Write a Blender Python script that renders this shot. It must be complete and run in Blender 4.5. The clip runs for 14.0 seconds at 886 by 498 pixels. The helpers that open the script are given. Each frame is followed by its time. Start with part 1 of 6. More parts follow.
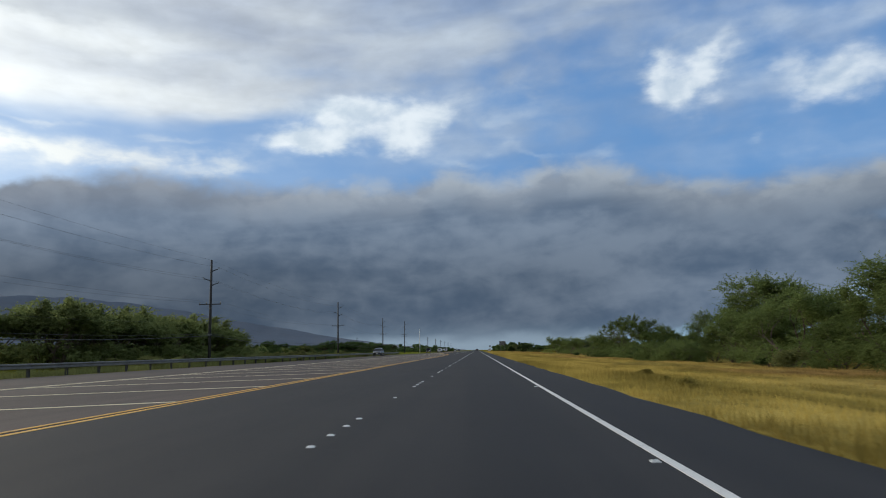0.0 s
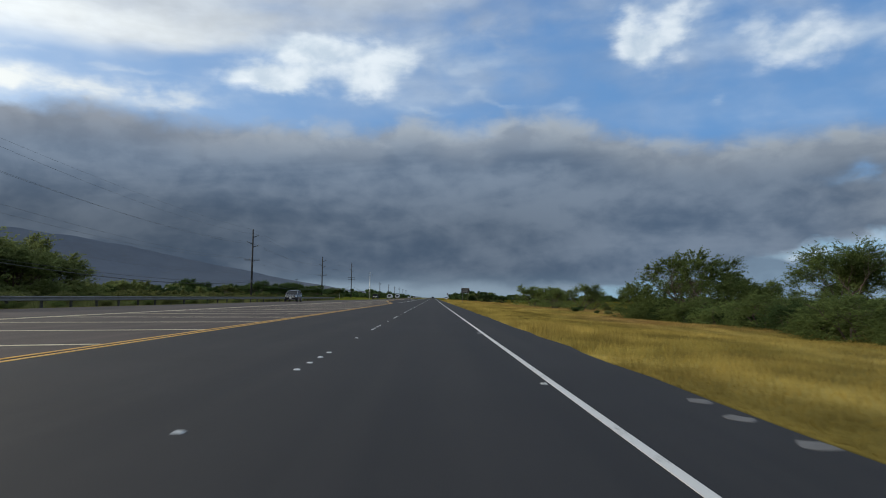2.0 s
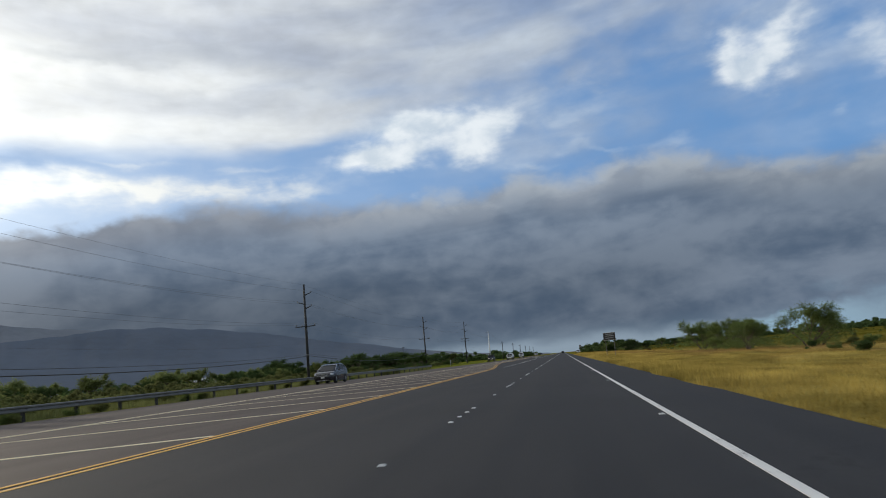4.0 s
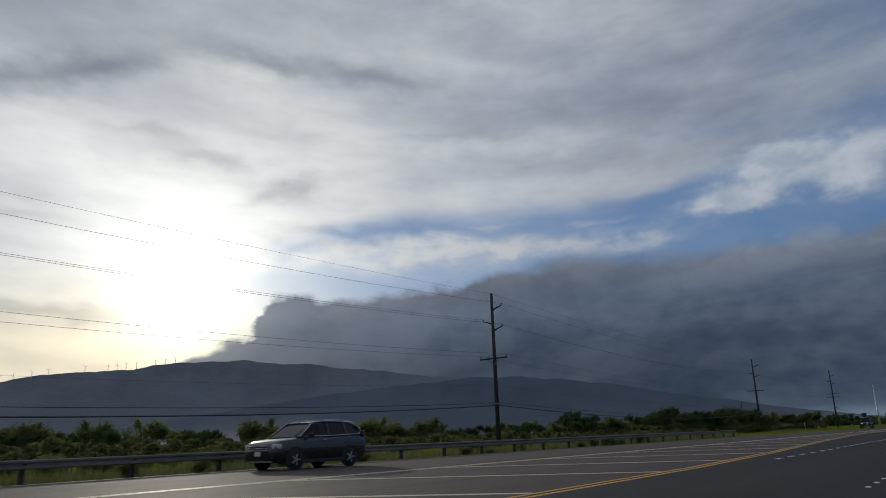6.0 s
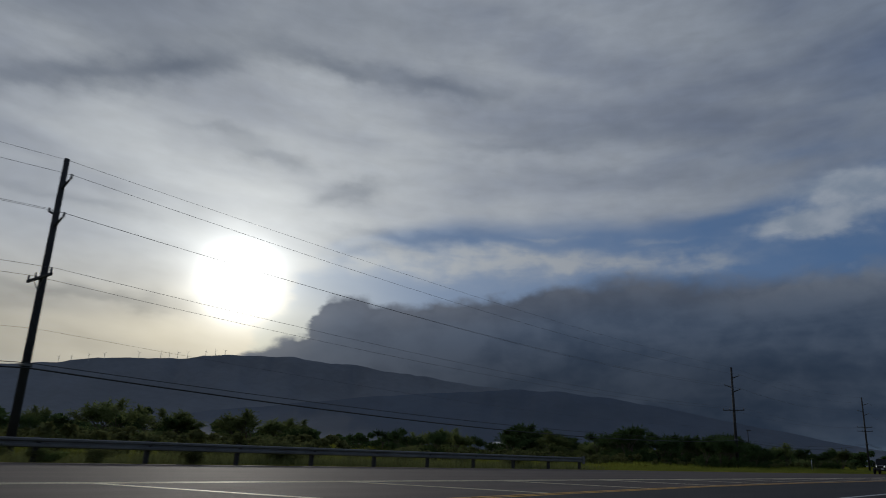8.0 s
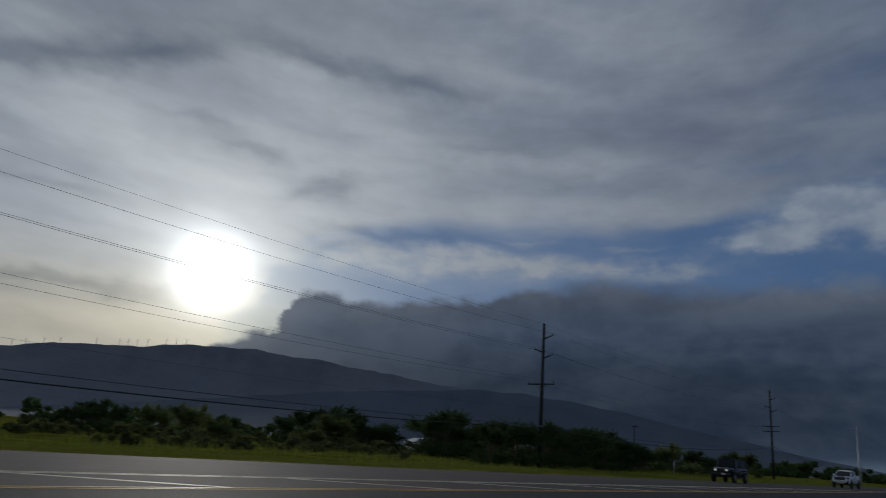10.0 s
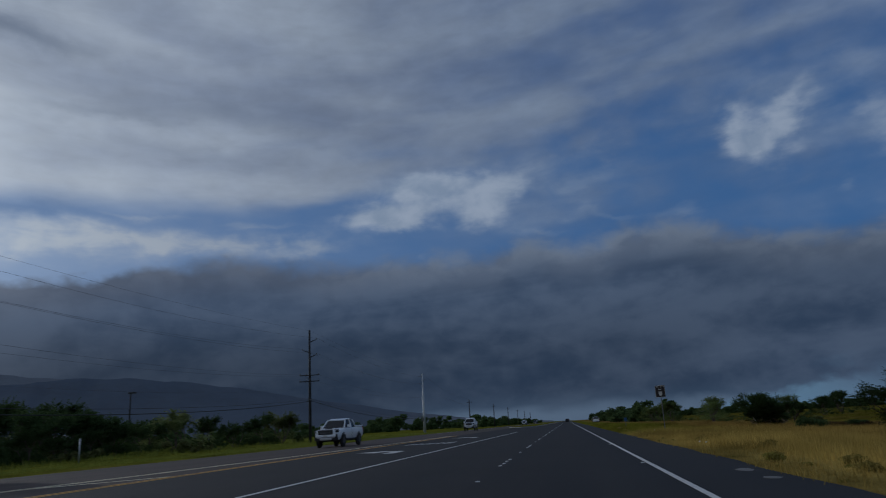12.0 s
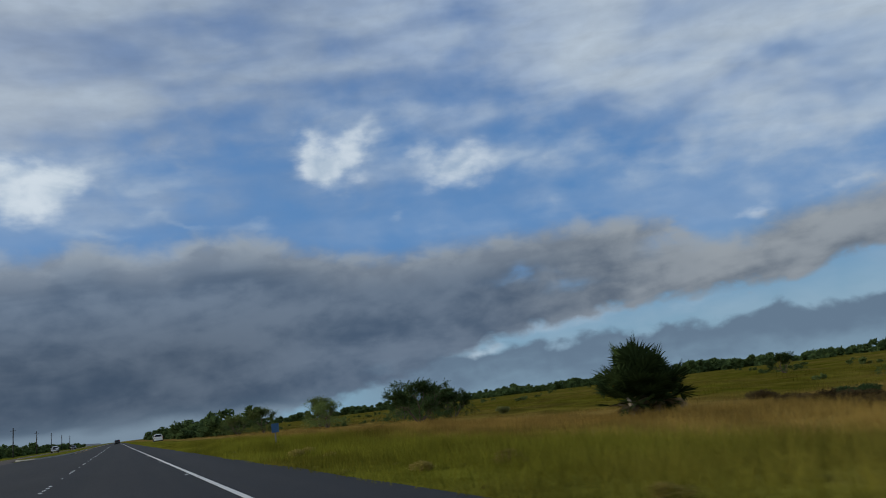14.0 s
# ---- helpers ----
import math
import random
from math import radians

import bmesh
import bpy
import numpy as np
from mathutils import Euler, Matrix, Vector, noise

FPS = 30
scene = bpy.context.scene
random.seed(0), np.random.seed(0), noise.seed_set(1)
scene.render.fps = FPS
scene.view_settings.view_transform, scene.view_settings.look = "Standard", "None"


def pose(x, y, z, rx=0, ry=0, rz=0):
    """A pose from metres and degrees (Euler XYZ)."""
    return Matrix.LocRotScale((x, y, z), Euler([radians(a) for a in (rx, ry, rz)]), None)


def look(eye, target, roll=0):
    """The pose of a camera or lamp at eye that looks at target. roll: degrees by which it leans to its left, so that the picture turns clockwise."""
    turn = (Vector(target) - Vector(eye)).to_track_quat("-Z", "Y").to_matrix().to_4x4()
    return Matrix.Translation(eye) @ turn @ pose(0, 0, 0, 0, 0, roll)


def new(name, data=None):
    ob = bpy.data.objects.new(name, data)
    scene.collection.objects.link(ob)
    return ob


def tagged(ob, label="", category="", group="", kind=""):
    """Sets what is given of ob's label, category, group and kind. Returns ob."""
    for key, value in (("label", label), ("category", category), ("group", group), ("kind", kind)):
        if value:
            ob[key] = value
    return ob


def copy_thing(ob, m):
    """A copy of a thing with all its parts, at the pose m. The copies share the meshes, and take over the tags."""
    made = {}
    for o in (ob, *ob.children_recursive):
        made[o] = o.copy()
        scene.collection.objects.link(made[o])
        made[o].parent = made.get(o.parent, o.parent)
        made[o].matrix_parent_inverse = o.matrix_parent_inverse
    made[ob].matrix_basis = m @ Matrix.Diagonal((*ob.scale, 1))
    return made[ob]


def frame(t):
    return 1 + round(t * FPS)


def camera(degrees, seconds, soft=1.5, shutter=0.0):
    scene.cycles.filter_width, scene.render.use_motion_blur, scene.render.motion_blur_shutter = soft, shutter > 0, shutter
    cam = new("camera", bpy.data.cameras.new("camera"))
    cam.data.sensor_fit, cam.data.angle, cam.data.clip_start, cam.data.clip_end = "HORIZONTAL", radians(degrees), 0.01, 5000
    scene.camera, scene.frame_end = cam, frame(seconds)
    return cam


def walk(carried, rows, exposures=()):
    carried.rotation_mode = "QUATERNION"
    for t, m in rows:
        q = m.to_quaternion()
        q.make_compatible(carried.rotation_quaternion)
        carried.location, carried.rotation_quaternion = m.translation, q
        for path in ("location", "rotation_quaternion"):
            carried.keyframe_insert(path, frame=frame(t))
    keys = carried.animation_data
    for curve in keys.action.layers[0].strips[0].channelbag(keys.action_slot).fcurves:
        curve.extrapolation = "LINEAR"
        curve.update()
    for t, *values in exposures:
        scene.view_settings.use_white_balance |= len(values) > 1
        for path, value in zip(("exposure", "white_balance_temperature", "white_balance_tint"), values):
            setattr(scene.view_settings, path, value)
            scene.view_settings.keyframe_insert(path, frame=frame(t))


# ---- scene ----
# ---------------- camera and its way ----------------
cam = camera(64.42, 14.0, soft=1.0, shutter=0.12)

# seconds, x, y, z, yaw to the left, pitch up, roll
ROWS = (
    (0, -0.01, 0.00, 0.971, 2.58, 8.21, -1.25),
    (0.5, 0.05, 11.54, 0.975, 4.16, 6.62, 0.42),
    (1, 0.07, 23.08, 0.953, 3.85, 5.79, 1.66),
    (1.5, 0.07, 34.70, 0.955, 3.17, 5.06, 2.37),
    (2, 0.10, 46.36, 1.031, -0.75, 3.96, 0.88),
    (2.2, 0.00, 51.03, 0.990, 0.07, 5.61, 0.48),
    (4.3, 0.20, 100.21, 0.987, 11.22, 9.46, -5.87),
    (4.5, 0.11, 104.90, 0.960, 14.29, 9.65, -5.36),
    (5, 0.08, 116.68, 0.970, 21.68, 11.98, -5.79),
    (5.5, -0.05, 128.49, 1.054, 25.48, 12.30, -7.36),
    (6, 0.11, 140.27, 0.986, 37.17, 15.02, -1.94),
    (6.5, 0.04, 152.03, 0.992, 37.40, 15.37, -2.23),
    (7, -0.20, 163.85, 0.987, 39.75, 15.03, 0.69),
    (7.5, -0.21, 175.77, 0.995, 41.17, 15.80, 2.93),
    (7.7, 0.05, 180.57, 0.989, 41.63, 15.67, 2.54),
    (9.8, 0.12, 230.72, 0.992, 44.06, 16.47, 4.23),
    (10, 0.18, 235.47, 0.989, 39.85, 15.82, 4.40),
    (10.5, -0.12, 247.29, 0.991, 30.04, 15.80, 2.26),
    (11, -0.01, 259.05, 0.985, 23.22, 15.16, 1.22),
    (11.5, -0.10, 270.69, 1.000, 15.35, 14.62, -2.30),
    (12, -0.07, 282.25, 0.990, 8.96, 14.21, -3.23),
    (12.5, -0.11, 293.85, 0.999, -2.38, 13.93, -6.11),
    (13, -0.03, 305.45, 1.006, -11.71, 13.11, -6.63),
    (13.5, -0.08, 316.97, 0.999, -20.24, 14.72, -6.40),
    (14, -0.06, 328.49, 0.988, -25.79, 12.08, -7.21),
)


def posed(px, py, pz, yaw, pitch, roll):
    a, b = radians(yaw), radians(pitch)
    way = Vector((-math.sin(a) * math.cos(b), math.cos(a) * math.cos(b), math.sin(b)))
    eye = Vector((px, py, pz))
    return look(eye, eye + way * 10, roll)


EXPOSURES = ((0, 0.07, 6180, 6.5), (2.2, 0.07, 6180, 6.5), (4.5, 0.06, 6400, 9), (5.0, -0.17, 6400, 10), (5.5, -0.42, 6200, 10), (6.0, -0.85, 5950, 10), (6.5, -1.07, 5850, 10),
             (7.5, -1.42, 5700, 10), (10.0, -1.75, 5500, 10), (11.0, -1.9, 5300, 10), (11.5, -1.7, 5250, 10), (12.0, -1.4, 5250, 10), (12.5, -1.1, 5300, 10),
             (13.0, -0.75, 5500, 8), (13.5, -0.5, 5720, 6), (14.0, -0.27, 5980, 6))
walk(cam, [(r[0], posed(*r[1:])) for r in ROWS], EXPOSURES)

# ---------------- world and sun ----------------
SUN_AZ, SUN_EL = 58.2, 11.8          # degrees to the left of the road's line, degrees up
SUN_WAY = Vector((-math.sin(radians(SUN_AZ)) * math.cos(radians(SUN_EL)), math.cos(radians(SUN_AZ)) * math.cos(radians(SUN_EL)), math.sin(radians(SUN_EL))))
sun_data = bpy.data.lights.new("sun", "SUN")
sun_data.energy, sun_data.angle, sun_data.color = 2.0, radians(1.5), (1.0, 0.86, 0.66)
sun = new("sun", sun_data)
sun.matrix_world = look(SUN_WAY * 200, (0, 0, 0))


class Nodes:
    """Small helper that strings nodes of one tree together."""

    def __init__(self, tree):
        self.tree = tree

    def put(self, value, socket):
        if isinstance(value, bpy.types.NodeSocket):
            self.tree.links.new(value, socket)
        else:
            socket.default_value = value

    def node(self, kind):
        return self.tree.nodes.new(kind)

    def math(self, op, a, b=None, c=None, clamp=False):
        n = self.node("ShaderNodeMath")
        n.operation, n.use_clamp = op, clamp
        for i, v in enumerate((a, b, c)):
            if v is not None:
                self.put(v, n.inputs[i])
        return n.outputs[0]

    def vec(self, op, a, b=None):
        n = self.node("ShaderNodeVectorMath")
        n.operation = op
        self.put(a, n.inputs[0])
        if b is not None:
            self.put(b, n.inputs[1])
        return n.outputs["Value"] if op in ("DOT_PRODUCT", "LENGTH", "DISTANCE") else n.outputs["Vector"]

    def join(self, a, b, c=0.0):
        n = self.node("ShaderNodeCombineXYZ")
        for i, v in enumerate((a, b, c)):
            self.put(v, n.inputs[i])
        return n.outputs[0]

    def split(self, v):
        n = self.node("ShaderNodeSeparateXYZ")
        self.put(v, n.inputs[0])
        return n.outputs

    def noise(self, vector, scale, detail=4.0, rough=0.55, distortion=0.0, colour=False):
        n = self.node("ShaderNodeTexNoise")
        self.put(vector, n.inputs["Vector"])
        n.inputs["Scale"].default_value, n.inputs["Detail"].default_value = scale, detail
        n.inputs["Roughness"].default_value, n.inputs["Distortion"].default_value = rough, distortion
        return n.outputs["Color" if colour else "Fac"]

    def step(self, value, low, high, a=0.0, b=1.0, kind="SMOOTHSTEP"):
        n = self.node("ShaderNodeMapRange")
        n.interpolation_type = kind
        for i, v in enumerate((value, low, high, a, b)):
            self.put(v, n.inputs[i])
        return n.outputs[0]

    def mix(self, fac, a, b):
        n = self.node("ShaderNodeMix")
        n.data_type = "RGBA"
        self.put(fac, n.inputs[0])
        for v, i in ((a, 6), (b, 7)):
            self.put((*v, 1) if isinstance(v, tuple) and len(v) == 3 else v, n.inputs[i])
        return n.outputs[2]

    def gain(self, colour, k):
        return self.vec("MULTIPLY", colour, self.join(k, k, k))

    def curve(self, value, low, high, points, vlow, vhigh):
        """A smooth curve through points (value, result)."""
        n = self.node("ShaderNodeFloatCurve")
        self.put(self.step(value, low, high, kind="LINEAR"), n.inputs["Value"])
        c = n.mapping.curves[0]
        spots = [((a - low) / (high - low), (b - vlow) / (vhigh - vlow)) for a, b in points]
        while len(c.points) < len(spots):
            c.points.new(0.5, 0.5)
        for q, s in zip(c.points, sorted(spots)):
            q.location = s
        n.mapping.update()
        return self.math("MULTIPLY_ADD", n.outputs[0], vhigh - vlow, vlow)


def build_sky():
    world = bpy.data.worlds.new("sky")
    scene.world = world
    world.use_nodes = True
    tree = world.node_tree
    tree.nodes.clear()
    k = Nodes(tree)
    way = k.node("ShaderNodeTexCoord").outputs["Generated"]
    wx, wy, wz = k.split(way)
    az = k.math("MULTIPLY", k.math("ARCTAN2", k.math("MULTIPLY", wx, -1.0), wy), 57.2958)
    el = k.math("MULTIPLY", k.math("ARCSINE", k.math("MINIMUM", wz, 0.99999)), 57.2958)

    # how far from the sun, in degrees
    far = k.math("MULTIPLY", k.math("ARCCOSINE", k.math("MINIMUM", k.vec("DOT_PRODUCT", way, tuple(SUN_WAY)), 0.99999)), 57.2958)
    core = k.math("EXPONENT", k.math("MULTIPLY", k.math("POWER", k.math("DIVIDE", far, 1.5), 1.25), -1.0))
    ring = k.math("EXPONENT", k.math("DIVIDE", far, -9.0))
    wide = k.math("EXPONENT", k.math("DIVIDE", far, -26.0))

    # slow and fine turbulence; thin cloud is drawn out along the horizon, heaped cloud is round
    slope = k.math("ADD", el, k.math("MULTIPLY", k.math("SINE", k.math("MULTIPLY", az, 0.05)), 1.6))
    flat = k.join(k.math("MULTIPLY", az, 0.030), k.math("MULTIPLY", slope, 0.105), 0.0)
    wisp = k.noise(k.vec("ADD", flat, (3.1, 7.7, 0)), 1.1, 4, 0.45, 0.5)
    small = k.noise(k.vec("ADD", flat, (11.3, 2.9, 0)), 2.8, 4, 0.42, 0.3)
    round_ = k.join(k.math("MULTIPLY", az, 0.055), k.math("MULTIPLY", el, 0.085))
    lump = k.noise(k.vec("ADD", round_, (2.4, 6.1, 0)), 4.6, 6, 0.52, 0.25)
    billow = k.noise(k.vec("ADD", round_, (8.4, 1.9, 0)), 9.0, 5, 0.52, 0.3)
    broad = k.noise(k.vec("ADD", round_, (4.7, 3.3, 0)), 1.7, 3, 0.5, 0.4)
    warp = k.vec("SUBTRACT", k.noise(k.vec("ADD", flat, (5.2, 1.3, 0)), 8.0, 5, 0.55, 0.0, True), (0.5, 0.5, 0.5))
    curl = k.vec("SUBTRACT", k.noise(k.vec("ADD", round_, (6.6, 4.2, 0)), 4.5, 4, 0.5, 0.0, True), (0.5, 0.5, 0.5))
    spot = k.vec("ADD", k.join(az, el), k.vec("ADD", k.vec("MULTIPLY", warp, (2.2, 1.2, 0)), k.vec("MULTIPLY", curl, (3.6, 2.6, 0))))
    saz, sel, _ = k.split(spot)

    def blob(a, e, ra, re, amp=1.0, tilt=0.0):
        d = k.vec("SUBTRACT", spot, (a, e, 0))
        if tilt:
            dx, dy, _ = k.split(d)
            d = k.join(dx, k.math("MULTIPLY_ADD", dx, -tilt, dy))
        d = k.vec("MULTIPLY", d, (1 / ra, 1 / re, 0))
        return k.math("MULTIPLY", k.math("EXPONENT", k.math("MULTIPLY", k.vec("DOT_PRODUCT", d, d), -1.0)), amp)

    def total(values):
        out = values[0]
        for v in values[1:]:
            out = k.math("ADD", out, v)
        return out

    # clear sky
    sky = k.node("ShaderNodeTexSky")
    sky.sky_type, sky.sun_disc, sky.sun_elevation, sky.sun_rotation = "NISHITA", False, radians(SUN_EL), radians(-SUN_AZ)
    sky.air_density, sky.dust_density, sky.ozone_density = 1.0, 0.4, 2.0
    clear = k.mix(k.step(el, 14, 40), k.mix(k.step(el, 3, 12), (0.26, 0.42, 0.55), (0.115, 0.275, 0.56)), (0.07, 0.16, 0.40))
    clear = k.vec("ADD", k.gain(clear, 0.9), k.vec("MULTIPLY", sky.outputs[0], (0.006, 0.008, 0.010)))

    # high veil: thick towards the sun and overhead, with a drawn-out lower edge above the open band
    hem = k.curve(saz, -80, 90, ((-80, 9.0), (-60, 12.0), (-50, 14.2), (-42, 17.0), (-36, 20.0), (-31, 22.8), (-24, 23.6), (-18, 24.4), (-13, 23.4), (-8, 21.6), (1, 21.4), (8, 20.7), (15, 19.8), (20, 18.4),
                                  (25, 17.7), (31, 17.7), (38, 17.7), (44, 16.9), (48, 16.0), (52, 13.6), (56, 8.0), (62, 2.0), (90, 0.0)), 0.0, 26.0)
    streak = k.math("ADD", k.math("MULTIPLY_ADD", wisp, 5.0, -2.5), k.math("MULTIPLY_ADD", small, 3.0, -1.5))
    clots = k.math("MULTIPLY", k.math("MULTIPLY_ADD", lump, 7.0, k.math("MULTIPLY_ADD", billow, 2.0, -4.5)), k.step(az, 14, -10))
    over = k.math("ADD", k.math("SUBTRACT", el, hem), k.math("ADD", streak, clots))
    veil = k.step(over, k.step(az, 8, -14, -0.7, -2.6), k.step(az, 12, -14, 1.6, 5.5))
    holes = total([blob(-10, 28.5, 5.5, 3.2, 0.75, 0.2), blob(-30, 29.5, 3.0, 3.6, 0.75, -0.5), blob(-7, 24.0, 3.5, 1.4, 0.35), blob(14, 22.4, 7, 0.8, 0.35, 0.05), blob(-21, 26.5, 4, 2.0, 0.25), blob(-38, 23.5, 5, 1.4, 0.28, -0.3),
                   blob(4, 25.6, 6, 0.9, 0.22, 0.1)])
    veil = k.math("MULTIPLY", veil, k.math("SUBTRACT", 1.0, k.math("MULTIPLY", holes, k.step(small, 0.72, 0.36, 0.35, 1.0)), clamp=True))
    thin = k.math("MULTIPLY", k.step(az, 16, -6, 0.0, 0.42), k.step(k.math("MULTIPLY_ADD", wisp, 0.5, k.math("MULTIPLY", small, 0.5)), 0.60, 0.40, 0.15, 1.0))
    veil = k.math("MULTIPLY", veil, k.math("SUBTRACT", 1.0, thin))
    # a thin uneven haze stays in the open band
    film_ = k.math("MULTIPLY", k.step(k.math("MULTIPLY_ADD", broad, 0.5, k.math("MULTIPLY_ADD", small, 0.3, k.math("MULTIPLY", lump, 0.2))), 0.36, 0.64, 0.05, 0.62), k.step(el, 12.5, 18.0, 0.45, 1.0))
    film_ = k.math("MULTIPLY", film_, k.step(az, 2, 14, 1.0, 0.3))
    veil = k.math("SUBTRACT", 1.0, k.math("MULTIPLY", k.math("SUBTRACT", 1.0, veil), k.math("SUBTRACT", 1.0, film_)))
    # long white band between the blue slit and the bank, and faint streaks in the open band
    lanes = total([blob(46, 14.6, 9, 1.3, 1.0), blob(36, 15.0, 8, 1.05, 1.0), blob(27, 14.7, 6, 0.8, 0.85), blob(20.5, 14.9, 4, 0.7, 0.75, -0.1), blob(33, 16.8, 5, 0.3, 0.5, 0.03), blob(24, 16.4, 4, 0.25, 0.4),
                   blob(-5, 15.8, 4.5, 0.45, 0.62, 0.18), blob(-10.8, 15.2, 2.0, 0.8, 0.62), blob(0.2, 15.0, 2.8, 0.5, 0.5), blob(-3.0, 18.4, 4.0, 0.7, 0.34), blob(-36, 15.4, 3.0, 1.0, 0.45), blob(-43.5, 15.6, 3.0, 1.3, 0.5),
                   blob(-20, 20.8, 7.0, 2.6, 0.50), blob(-33, 18.6, 8.0, 2.0, 0.55), blob(8.5, 18.2, 7.5, 2.0, 0.55), blob(-22, 15.3, 0.9, 0.25, 0.4)])
    lane = k.step(k.math("ADD", lanes, k.math("MULTIPLY_ADD", small, 1.3, k.math("MULTIPLY_ADD", lump, 0.8, -1.05))), 0.02, 1.35)

    # low white puffs in the open band
    puffs = total([
        blob(13.2, 16.9, 3.2, 1.0, 2.1), blob(5.4, 16.9, 2.0, 1.15, 1.25), blob(10.0, 19.6, 4.6, 1.0, 1.7, -0.05), blob(3.4, 18.8, 2.2, 1.2, 1.2), blob(8.6, 18.1, 4.2, 1.3, 1.0),
        blob(-17.0, 18.8, 1.7, 1.2, 1.2, 0.1), blob(-15.6, 21.2, 1.2, 1.6, 0.9, -0.3), blob(-18.9, 20.6, 1.6, 1.5, 0.8, -0.3), blob(-20.4, 22.6, 1.5, 0.9, 0.55, -0.7), blob(-17.6, 20.0, 2.3, 1.7, 0.95),
        blob(-27.4, 17.9, 2.2, 1.2, 0.75), blob(-25.3, 20.4, 1.6, 1.1, 0.62, 0.3), blob(-29.6, 19.0, 2.2, 1.3, 0.55, -0.2), blob(-27.6, 19.0, 3.6, 2.0, 0.30),
        blob(10.8, 13.7, 0.9, 0.35, 0.55), blob(-50.5, 10.4, 2.0, 0.5, 0.6), blob(-56.0, 11.2, 3.0, 0.6, 0.6, -0.06), blob(-32.0, 8.6, 1.1, 0.3, 0.5), blob(-26.0, 4.5, 4.0, 0.5, 0.9), blob(-37.0, 5.4, 3.0, 0.5, 0.75), blob(-21.0, 3.6, 2.0, 0.4, 0.7), blob(-31.5, 5.0, 1.5, 0.4, 0.6), blob(-27.0, 3.3, 3.2, 0.6, 0.75), blob(-34.0, 4.7, 5.0, 0.8, 0.5), blob(-45.0, 5.2, 5.0, 0.8, 0.4)])
    puff = k.step(k.math("ADD", puffs, k.math("MULTIPLY_ADD", lump, 1.0, k.math("MULTIPLY_ADD", billow, 0.35, -0.72))), 0.10, 1.40)

    # the dark bank along the horizon
    top = k.curve(saz, -70, 80, ((-70, 10.6), (-58, 10.6), (-52, 10.0), (-48, 9.0), (-44, 11.4), (-38, 12.2), (-30, 12.2), (-21, 12.0), (-16, 12.7), (-10.4, 14.0), (-5.8, 14.3), (-3, 13.3), (-1, 13.6), (2.6, 14.1), (5, 13.2), (9, 13.2), (14, 13.0),
                                 (19, 12.9), (22, 13.2), (27, 13.3), (33, 12.7), (37, 11.9), (41, 11.4), (46, 10.9), (49.5, 11.6), (51.5, 10.6), (53, 8.4), (57, 6.4), (64, 3.0), (80, 1.0)), 0.0, 16.0)
    foot = k.curve(saz, -70, 80, ((-70, 7.6), (-58, 6.9), (-52, 5.8), (-46, 5.4), (-39, 5.2), (-30, 4.4), (-22, 2.3), (-16, 1.0), (-9, -0.6), (0, -2.0), (12, -2.0), (20, -2.5), (80, -4.0)), -4.0, 8.0)
    ragged = k.math("MULTIPLY_ADD", lump, 2.2, k.math("MULTIPLY_ADD", billow, 1.2, -1.7))
    above = k.math("SUBTRACT", k.math("ADD", top, ragged), el)
    bank = k.math("MULTIPLY", k.step(above, k.step(az, 22, 36, -1.2, -0.45), k.step(az, 22, 36, 0.9, 0.5)), k.step(k.math("SUBTRACT", k.math("ADD", el, k.math("MULTIPLY", ragged, 1.3)), foot), -0.4, 0.6))
    gap = total([blob(-32.2, 9.0, 2.4, 0.45, 0.8), blob(-46.0, 9.9, 3.0, 0.7, 0.8, -0.1), blob(-35.5, 7.6, 1.6, 0.4, 0.5), blob(-26.4, 3.2, 2.6, 0.55, 1.0, -0.08), blob(-21.5, 2.6, 2.0, 0.35, 0.6)])
    bank = k.math("MULTIPLY", bank, k.math("SUBTRACT", 1.0, k.math("MULTIPLY", gap, k.step(lump, 0.62, 0.42, 0.2, 1.0)), clamp=True))
    low = k.math("MULTIPLY", k.step(k.math("ADD", el, k.math("MULTIPLY", ragged, 1.4)), 3.9, 3.0), k.step(saz, -14, -24))

    lit = k.math("MULTIPLY_ADD", small, 0.45, k.math("MULTIPLY_ADD", wisp, 0.35, k.math("MULTIPLY", broad, 0.20)))
    veil_tone = k.mix(k.step(lit, 0.36, 0.66), (0.255, 0.335, 0.50), (0.49, 0.56, 0.665))
    veil_tone = k.mix(k.step(az, -12, 40), veil_tone, k.mix(k.step(lit, 0.34, 0.64), (0.44, 0.48, 0.57), (0.76, 0.78, 0.80)))
    veil_tone = k.mix(k.math("MULTIPLY", k.step(az, -28, -44), k.step(broad, 0.30, 0.56)), veil_tone, (0.56, 0.61, 0.67))
    fine = k.noise(k.vec("ADD", flat, (7.9, 5.1, 0)), 9.0, 5, 0.55, 0.5)
    veil_tone = k.gain(veil_tone, k.math("MULTIPLY_ADD", fine, 0.32, k.math("MULTIPLY_ADD", billow, 0.22, 0.73)))
    puff_tone = k.mix(k.step(k.math("MULTIPLY_ADD", billow, 0.4, k.math("MULTIPLY", lump, 0.6)), 0.34, 0.64), (0.48, 0.56, 0.66), (0.73, 0.77, 0.82))
    depth = k.step(above, -0.4, 3.4)
    rolls = k.noise(k.vec("ADD", k.join(k.math("MULTIPLY", az, 0.030), k.math("MULTIPLY", k.math("MULTIPLY_ADD", az, 0.07, el), 0.13)), (1.7, 9.4, 0)), 2.0, 5, 0.5, 0.6)
